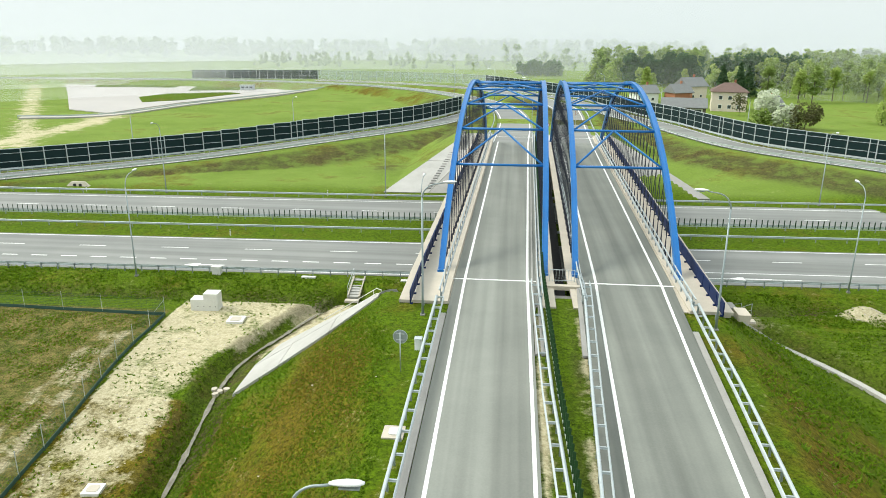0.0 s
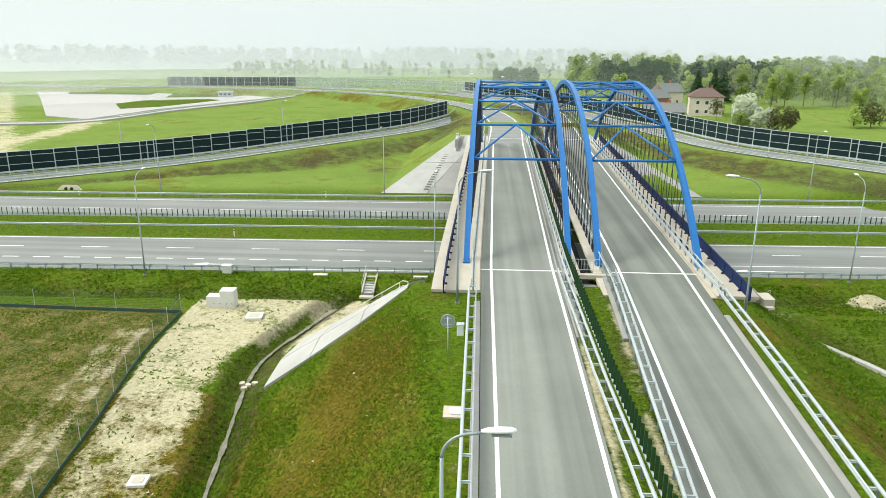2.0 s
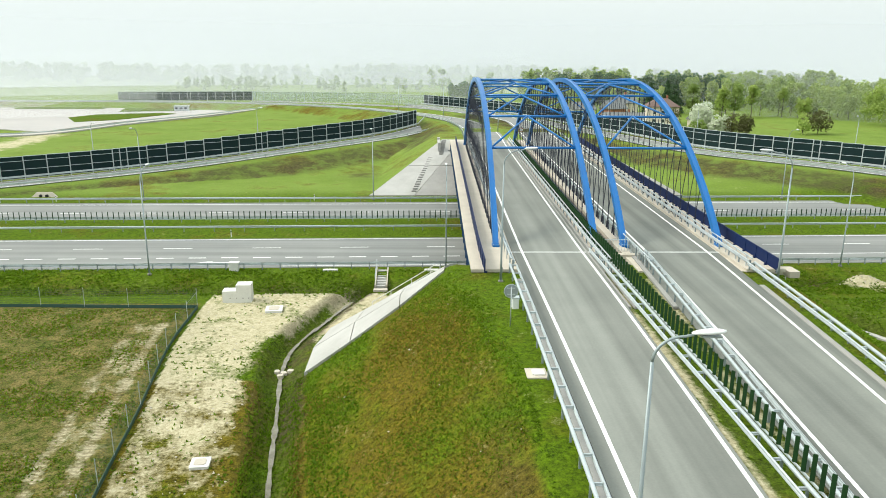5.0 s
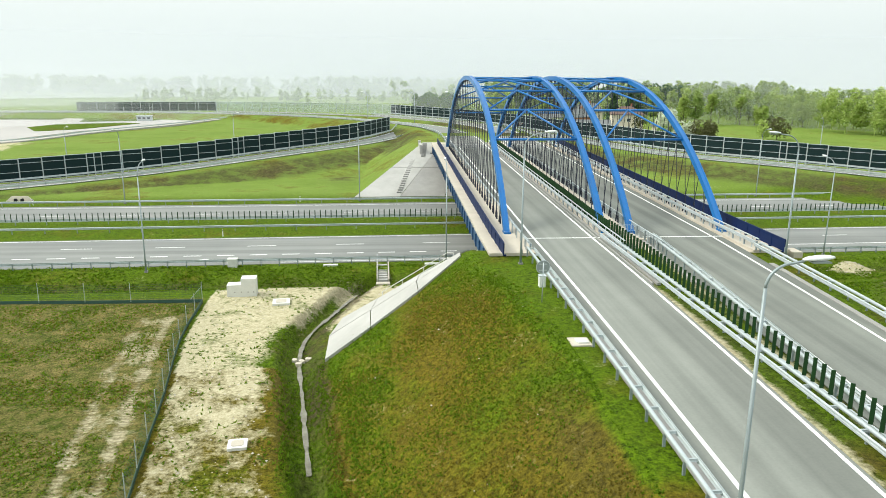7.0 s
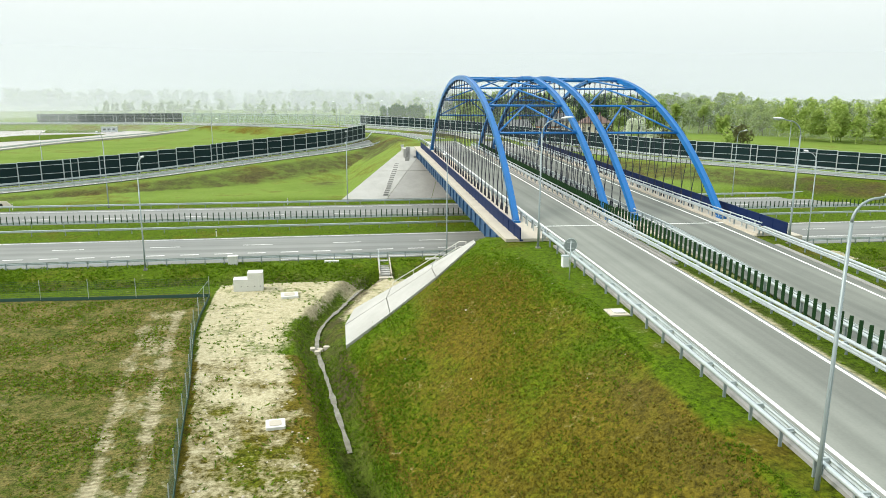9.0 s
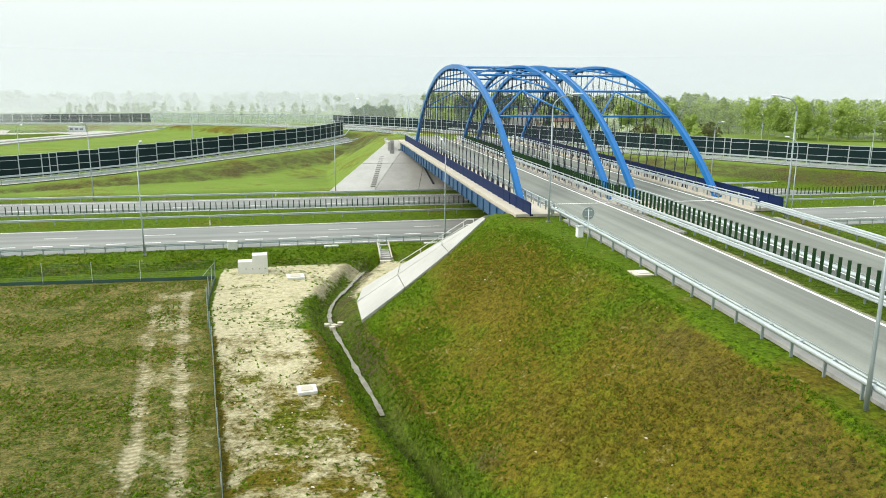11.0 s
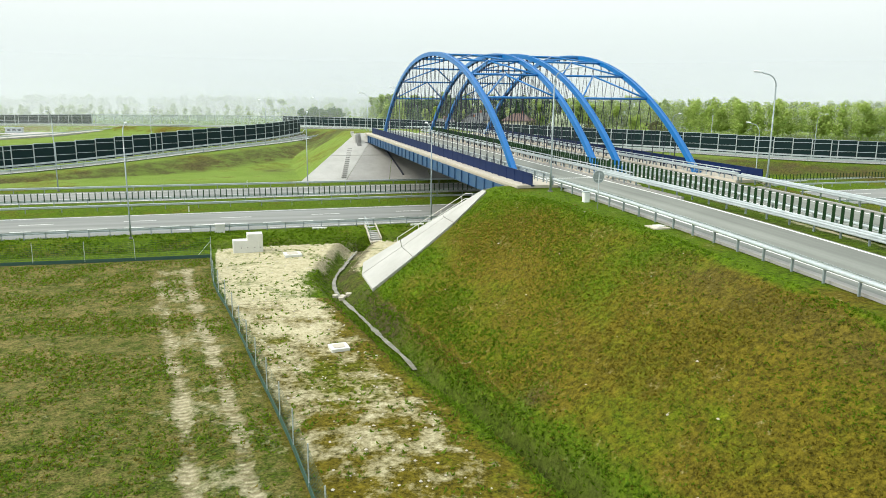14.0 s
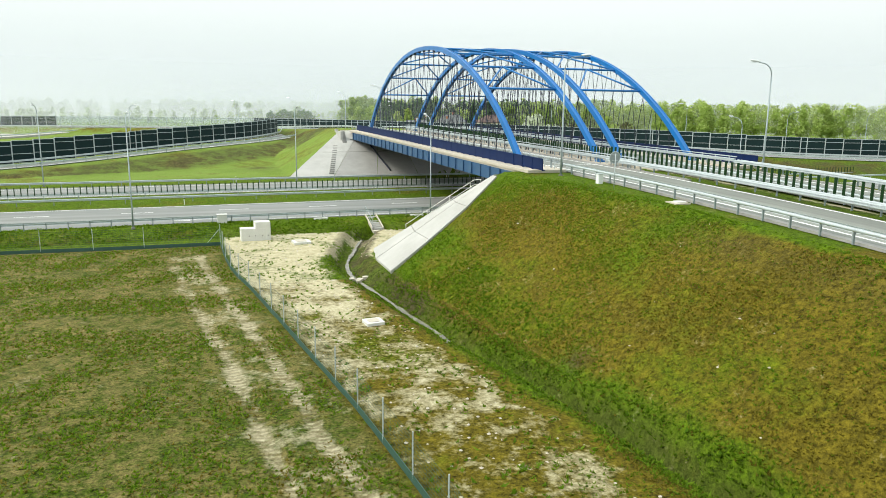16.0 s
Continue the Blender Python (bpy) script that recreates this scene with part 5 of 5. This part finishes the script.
for pts in ([(-136, 256), (-126, 239), (-116, 248), (-105, 276), (-112, 280), (-132, 271)], [(-130, 285), (-107, 291), (-101, 303), (-114, 312), (-136, 307)], [(-183, 309), (-145, 313), (-142, 298), (-176, 296)]):
    flat("lawn_island", pts, 1.7, M_ground, "green lawn island in the paved lot", "lawn")
ks = empty("service_kiosk", (-108, 291.5, 1.7), 0.1, label="small pale service hut on the rest area lawn", category="hut")
part("wall", Build().box((0, 0, 0.9), (5.5, 2.2, 1.8)), M_rail, ks)
part("roof", Build().box((0, 0, 1.85), (6.0, 2.6, 0.2)), M_rail, ks)
for k in (-2.4, 0, 2.4):
    part("window", Build().box((k * 0.7, -1.11, 1.0), (1.1, 0.04, 0.7)), M_glass, ks)
# fence line and track beyond the barrier
far_road = curve_pts([(-140, 196, 1.2), (-119, 204, 1.3), (-108, 236, 1.4), (-92, 268, 1.6), (-78, 294, 2.2), (-62, 305, 2.8)], 3)
tr = slab_between(offset(far_road, -2.6, 0.35), offset(far_road, 2.6, 0.35), M_lot, "service_track", th=0.9)
tagged(tr, "pale service road beside the rest area", "road", kind="structure")
guard([p + Vector((0, 0, 0.35)) for p in offset(far_road, 3.0)], 6, R_LAB, "far", flip=1)

# ---------------------------------------------------------------- houses


def house(x, y, rot, w, d, h, roof, wall_m, roof_m, hip, label, wins):
    z = gz(x, y)
    r = empty("house", (x, y, z - 0.1), radians(rot), label=label, category="house", group="farm houses")
    part("wall", Build().box((0, 0, h / 2), (w, d, h)), wall_m, r)
    o = 0.5
    i = d / 2 + o if hip else 0.0
    e = [(-w / 2 - o, -d / 2 - o, h), (w / 2 + o, -d / 2 - o, h), (w / 2 + o, d / 2 + o, h), (-w / 2 - o, d / 2 + o, h), (-w / 2 - o + i * 0.8, 0, h + roof), (w / 2 + o - i * 0.8, 0, h + roof)]
    e2 = [(a, b, c - 0.18) for a, b, c in e]
    rf = part("roof", Build().add(e + e2, [(0, 1, 5, 4), (2, 3, 4, 5), (1, 2, 5), (3, 0, 4), (0, 6, 7, 1), (1, 7, 8, 2), (2, 8, 9, 3), (3, 9, 6, 0), (6, 9, 8, 7)]), roof_m, r)
    if not hip:
        for s in (-1, 1):
            part("gable", Build().add([(s * w / 2, -d / 2, h - 0.02), (s * w / 2, d / 2, h - 0.02), (s * w / 2, 0, h + roof * d / (d + 2 * o) - 0.05), (s * (w / 2 - 0.2), -d / 2, h), (s * (w / 2 - 0.2), d / 2, h), (s * (w / 2 - 0.2), 0, h + roof * d / (d + 2 * o) - 0.05)], [(0, 1, 2), (3, 5, 4), (0, 3, 4, 1)]), wall_m, r)
    part("chimney", Build().box((w * 0.15, 0.4, h + roof + 0.2), (0.6, 0.6, 1.4)), M_brickwall, rf)
    for side, u, zz, ww, hh in wins:
        pos, sz = ((u, -d / 2 - 0.02, zz), (ww, 0.06, hh)) if side == "s" else ((-w / 2 - 0.02, u, zz), (0.06, ww, hh))
        wn_ = part("window", Build().box(pos, sz), M_lamp, r)
        sz2 = tuple(s * 0.82 if s > 0.1 else 0.09 for s in sz)
        part("pane", Build().box(pos, sz2), M_glass, wn_)
    return r


two = [("s", -2.6, 1.5, 1.2, 1.3), ("s", 0.2, 1.5, 1.2, 1.3), ("s", 3, 1.5, 1.2, 1.3), ("s", -2.6, 4.3, 1.2, 1.3), ("s", 0.2, 4.3, 1.2, 1.3), ("s", 3, 4.3, 1.2, 1.3), ("w", 0, 4.3, 1.2, 1.3)]
one = [("s", -1.8, 1.5, 1.1, 1.1), ("s", 1.8, 1.5, 1.1, 1.1)]
house(69.5, 246, -12, 10.5, 9, 6.2, 2.6, M_plaster, M_rooftile, True, "cream plastered two-storey house with a brown hipped roof", two)
house(52.5, 232, -8, 12.5, 6, 2.7, 2.6, M_darkwood, M_roofgrey, False, "low dark wooden barn with a grey gabled roof", [("s", 3.5, 1.4, 3.6, 1.8)])
house(57.0, 262, 25, 7, 6, 4.0, 2.8, M_brickwall, M_roofgrey, False, "red brick outbuilding with a grey roof", one)
house(45.5, 263, 20, 8, 6, 3.6, 2.6, M_lamp, M_roofgrey, False, "white walled cottage with a grey gabled roof", one)
house(64, 275, 30, 9, 7, 5.0, 3.0, M_plaster, M_roofgrey, False, "plastered farmhouse with a grey gabled roof", one)
house(80.5, 239, 35, 7, 5, 2.6, 2.8, M_plaster, M_roofgrey, False, "small plastered shed with a steep grey roof", one)

# ---------------------------------------------------------------- trees
rng = np.random.RandomState(11)


def leaf_cloud(n, fn, size):
    """n small leaf clumps as bent quads, placed by fn() -> centre."""
    vs, fs = [], []
    for _ in range(n):
        c = np.array(fn())
        a = rng.normal(size=3) * (1, 1, 0.55)
        a /= np.linalg.norm(a)
        b = np.cross(a, rng.normal(size=3) * (0.6, 0.6, 1.2))
        b /= np.linalg.norm(b) + 1e-9
        s = size * rng.uniform(0.6, 1.4)
        o = len(vs)
        k = np.cross(a, b) * s * 0.35
        vs += [c - a * s - b * s * 0.6, c + a * s - b * s * 0.6 + k, c + a * s * 0.8 + b * s * 0.7, c - a * s * 0.7 + b * s * 0.6 + k]
        fs.append((o, o + 1, o + 2, o + 3))
    return [tuple(v) for v in vs], fs


def crown_fn(h, r, base, lobes):
    def fn():
        l = lobes[rng.randint(len(lobes))]
        p = rng.normal(size=3)
        p *= rng.uniform(0.55, 1.0) ** 0.5 / np.linalg.norm(p)
        return (l[0] + p[0] * l[3], l[1] + p[1] * l[3], l[2] + p[2] * l[3] * 1.15)
    return fn


def tree_parts(h, r, base, n, size, kind="round"):
    """Trunk with limbs, and crown; returns two builders."""
    tr_, cr = Build(), Build()
    lobes = []
    if kind == "fir":
        tr_.tube([(0, 0, 0), (0, 0, h * 0.95)], 0.2, 6, 0.03)

        def fn():
            u = rng.uniform(0, 1) ** 0.7
            z = base + (h - base) * (1 - u)
            rr = r * u * rng.uniform(0.5, 1.05)
            t = rng.uniform(0, 6.28)
            return (rr * math.cos(t), rr * math.sin(t), z - 0.25 * rr)
        cr.add(*leaf_cloud(n, fn, size))
        return tr_, cr
    tr_.tube([(0, 0, 0), (0.1, 0.05, h * 0.35), (0.05, 0.1, h * 0.8)], 0.035 * h * 0.45, 7, 0.04)
    for i in range(9):
        t, u = rng.uniform(0, 6.28), rng.uniform(0.15, 0.95)
        z = base + (h - base) * u
        rr = r * (0.62 if kind == "tall" else 0.66) * math.sin(min(u * 2.4 + 0.5, 2.9)) * rng.uniform(0.6, 1.0)
        p = (rr * math.cos(t), rr * math.sin(t), z)
        lobes.append((*p, r * rng.uniform(0.34, 0.5)))
        tr_.tube([(0.05, 0.05, max(z - rr * 0.9 - 0.5, base * 0.5)), (p[0] * 0.55, p[1] * 0.55, z - rr * 0.3), p], 0.06, 5, 0.02)
    cr.add(*leaf_cloud(n, crown_fn(h, r, base, lobes), size))
    return tr_, cr


def tree(x, y, h, r, base, n, size, leaf, label, cat="tree", kind="round", grp="trees"):
    t = empty("tree", (x, y, gz(x, y) - 0.1), rng.uniform(0, 6), label=label, category=cat, group=grp)
    a, b = tree_parts(h, r, base, n, size, kind)
    part("trunk", a, M_bark, t)
    part("crown", b, leaf, t)
    return t


tree(70.5, 213, 9.5, 4.6, 2.8, 1500, 0.34, M_blossom, "large tree in white blossom behind the barrier")
tree(73.5, 206, 6.5, 3.6, 0.8, 1000, 0.32, M_blossom, "lower white blossoming tree behind the barrier")
tree(67.5, 207, 4.6, 3.0, 0.3, 700, 0.3, M_leaf2, "dense dark green shrub behind the barrier", "shrub")
tree(78, 203, 6.6, 4.5, 0.5, 1100, 0.3, M_bush, "brownish leafless bushy tree behind the barrier", "shrub")
tree(69, 231, 6, 3.2, 2.4, 420, 0.22, M_bush, "small bare garden tree beside the house")
tree(110, 219, 7, 4.8, 1.6, 520, 0.34, M_bush, "loose spreading tree in the meadow")
tree(104, 217, 6, 3.2, 1.0, 380, 0.32, M_leaf, "light green young tree in the meadow")
for x, y, h in ((83, 282, 13), (88, 288, 15), (79, 290, 12)):
    tree(x, y, h, h * 0.27, 1.0, 700, 0.5, M_fir, "dark green conifer at the wood's edge", "conifer", "fir", "conifers")
for i in range(26):
    x, y = rng.uniform(92, 150), rng.uniform(262, 305)
    h = rng.uniform(7, 13)
    tree(x, y, h, h * rng.uniform(0.22, 0.34), 1.2, 620, 0.42, M_leaf if i % 3 else M_leaf2, "light green birch in fresh leaf before the wood", kind="tall", grp="birches")
for i in range(16):
    x, y = rng.uniform(20, 95), rng.uniform(290, 318)
    h = rng.uniform(6, 11)
    tree(x, y, h, h * 0.3, 1.0, 420, 0.45, M_leaf, "light green young tree behind the farm", kind="tall", grp="birches")


def wood(name, spots, leaf, label, n=70, size=0.9, kind="tall", hgt=(11, 16)):
    """A far wood as one mesh of many trunks and leaf clumps."""
    cr = Build()
    proto = []
    for k in range(10):
        a, b = tree_parts(1.0 * 12, 3.1, 0.9, n, size, kind)
        proto.append((np.array(a.v), a.f, np.array(b.v), b.f))
    for i, (x, y) in enumerate(spots):
        tv, tf, cv_, cf = proto[i % 10]
        s, t = rng.uniform(*hgt) / 12, rng.uniform(0, 6.28)
        R = np.array([[math.cos(t), -math.sin(t), 0], [math.sin(t), math.cos(t), 0], [0, 0, 1]])
        o = np.array([x, y, 0])
        z0 = np.array([0, 0, 2.4 if y > 240 else 1.2])
        cr.add((cv_ * s) @ R.T + o + z0, cf)
        if i % 2 == 0:
            cr.add((tv * s) @ R.T + o + z0, tf)
    me = bpy.data.meshes.new(name)
    me.from_pydata(cr.v, [], cr.f)
    me.materials.append(leaf)
    return tagged(new(name, me), label, "wood", kind="stuff")


def spots(n, f):
    return [f() for _ in range(n)]


wood("wood", spots(330, lambda: (lambda u, v: (95 + u * 330, 300 + v * 60 - u * 90))(rng.uniform(0, 1), rng.uniform(0, 1))), M_leaf2, "mixed spring wood beyond the meadow", n=420, size=0.4, hgt=(9.5, 13.5))
wood("wood", spots(160, lambda: (rng.uniform(40, 190), rng.uniform(345, 400))), M_leaf2, "tall wood behind the farm", n=280, size=0.55, hgt=(11, 15.5))
wood("wood", spots(110, lambda: (rng.uniform(50, 125), rng.uniform(322, 345))), M_fir, "dark conifer wood behind the farm", n=260, size=0.5, hgt=(10, 14))
wood("wood", spots(45, lambda: (rng.uniform(2, 24), rng.uniform(372, 388))), M_fir, "dark conifer copse in the far fields", n=150, size=0.7, hgt=(6, 8.5))
wood("wood", spots(640, lambda: (lambda u: (140 + u * 320, 235 - u * 160 + rng.uniform(0, 50)))(rng.uniform(0, 1))), M_leaf, "light birch wood along the meadow's edge", n=380, size=0.36, hgt=(8, 14))
wood("wood", spots(110, lambda: (rng.uniform(-170, 60), rng.uniform(420, 500))), M_leaf2, "scattered trees in the far fields", n=120, size=0.8, hgt=(4.5, 8.5))
wood("wood", spots(420, lambda: (rng.uniform(-560, 160), rng.uniform(520, 690))), M_leaf2, "distant belt of trees in the mist", n=90, size=1.0, hgt=(9, 15))


# ---------------------------------------------------------------- grass tufts
def tufts(name, n, x0, x1, y0, y1, accept, hgt, label, material):
    """Loose grass clumps over a stretch of ground, each of crossed leaning blades."""
    r = np.random.RandomState(len(name) + n)
    X, Y = r.uniform(x0, x1, n), r.uniform(y0, y1, n)
    Z, dry, sand, earth_shade = ground(X, Y)
    keep = accept(X, Y, Z, dry, sand, earth_shade, r.uniform(0, 1, n))
    X, Y, Z = X[keep], Y[keep], Z[keep]
    m = len(X)
    vs, fs = [], []
    for k in range(4):
        t = r.uniform(0, 6.28, m)
        h = hgt * r.uniform(0.5, 1.5, m)
        w = h * r.uniform(0.35, 0.8, m)
        lx, ly = r.normal(0, 1.0, m) * h, r.normal(0, 1.0, m) * h
        c, s = np.cos(t) * w, np.sin(t) * w
        a = np.stack([X - c, Y - s, Z - 0.03], 1)
        b = np.stack([X + c, Y + s, Z - 0.03], 1)
        d = np.stack([X + lx, Y + ly, Z + h], 1)
        o = len(vs)
        tri = np.stack([a, b, d], 1).reshape(-1, 3)
        vs.append(tri)
    V_ = np.concatenate(vs)
    me = bpy.data.meshes.new(name)
    me.from_pydata(V_.tolist(), [], np.arange(len(V_)).reshape(-1, 3).tolist())
    me.materials.append(material)
    return tagged(new(name, me), label, "grass", kind="stuff")


M_drytuft = leafmat("dry tuft", (0.12, 0.098, 0.010), (0.225, 0.185, 0.025))


def clumpy(X, Y, s, seed):
    return bumpy(X, Y, s, seed) * 1.6 + 0.5


def on_bank(X, Y, Z, dry, sand, earth_shade, u):
    fl_ = np.interp(Y, [30, 48], [-6.4, -9.2])
    return (X < fl_ + 2.6 * np.abs(bumpy(X, Y, 5.0, 77)) + 0.4) & (X < -5.9) & (Z > -2.0) & (sand < 0.3) & (u < np.clip(clumpy(X, Y, 0.7, 21), 0.12, 0.9) * np.clip(1.25 - 1.5 * dry, 0.06, 1)) & (Y < np.interp(-9 - X, [1.2, 4.8, 8.6, 12.1], [53.1, 50.9, 49.5, 48.6]) - 0.15)


def on_dry_bank(X, Y, Z, dry, sand, earth_shade, u):
    return (X < -7.0) & (Z > -2.0) & (sand < 0.3) & (Y < np.interp(-9 - X, [1.2, 4.8, 8.6, 12.1], [53.1, 50.9, 49.5, 48.6]) - 0.15) & (u < np.clip(clumpy(X, Y, 0.5, 33), 0.1, 0.9) * np.clip(1.6 * dry - 0.2, 0.05, 1))


def on_field(X, Y, Z, dry, sand, earth_shade, u):
    return (X < fence_x(Y) - 0.3) & (u < np.clip(clumpy(X, Y, 0.8, 8) - sand, 0.02, 0.9))


def on_strip(X, Y, Z, dry, sand, earth_shade, u):
    return (X > fence_x(Y) + 0.2) & ~((Y > 50.0) & (X > -22.8)) & (u < np.clip(1.0 - sand * 1.25, 0.02, 1) * np.where(dry > 0.5, 0.35, 1.0) * np.clip(clumpy(X, Y, 0.9, 5), 0.2, 1))


def on_verge(X, Y, Z, dry, sand, earth_shade, u):
    return (u < np.clip(clumpy(X, Y, 0.6, 15) - sand, 0.1, 0.9))


tufts("bank_grass", 76000, -23, -6.3, 4, 52, on_bank, 0.065, "green grass tufts over the embankment slope", M_tuft)
tufts("bank_grass", 50000, -20, -6.3, 4, 50, on_dry_bank, 0.06, "dry yellow grass tufts over the embankment slope", M_drytuft)
tufts("field_grass", 42000, -62, -27, 8, 63, on_field, 0.09, "green weed tufts over the bare field", M_tuft)
tufts("field_grass", 26000, -62, -27, 8, 63, on_field, 0.07, "dry grass tufts over the bare field", M_drytuft)
tufts("strip_grass", 26000, -33, -16, 6, 68, on_strip, 0.11, "grass tufts beside the ditch and on the sand", M_tuft)
tufts("verge_grass", 22000, -75, 45, 67, 75.5, on_verge, 0.13, "grass tufts on the motorway verge", M_tuft)
tufts("verge_grass", 14000, 15.5, 45, 25, 66, on_verge, 0.14, "grass tufts on the eastern bank", M_tuft)


def stones(name, n, x0, x1, y0, y1, accept, size, label):
    """Loose stones and clods as small uneven lumps."""
    r = np.random.RandomState(n)
    X, Y = r.uniform(x0, x1, n), r.uniform(y0, y1, n)
    Z, dry, sand, earth_shade = ground(X, Y)
    keep = accept(X, Y, Z, dry, sand, earth_shade, r.uniform(0, 1, n))
    b = Build()
    for x, y, z in zip(X[keep], Y[keep], Z[keep]):
        s_ = size * r.uniform(0.4, 1.6)
        ring = [(x + s_ * r.uniform(0.6, 1.1) * math.cos(k * 1.257), y + s_ * r.uniform(0.6, 1.1) * math.sin(k * 1.257), z + s_ * r.uniform(0, 0.25)) for k in range(5)]
        b.add(ring + [(x, y, z + s_ * r.uniform(0.6, 0.9)), (x, y, z - s_ * 0.4)], [(k, (k + 1) % 5, 5) for k in range(5)] + [((k + 1) % 5, k, 6) for k in range(5)])
    me = bpy.data.meshes.new(name)
    me.from_pydata(b.v, [], b.f)
    me.materials.append(M_concrete)
    return tagged(new(name, me), label, "stones", kind="stuff")


stones("stones", 900, -33, -16, 8, 70, lambda X, Y, Z, d, s, e, u: (X > fence_x(Y) + 0.3) & (s > 0.2), 0.07, "small pale stones and clods on the sandy strip")
stones("stones", 36, -20, -6.5, 12, 46, lambda X, Y, Z, d, s, e, u: (Z > -0.8), 0.07, "a few pale stones lying in the bank grass")
stones("stones", 700, 29, 50, 55, 73, lambda X, Y, Z, d, s, e, u: (s > 0.25), 0.10, "pale stones and clods on the spoil heaps")
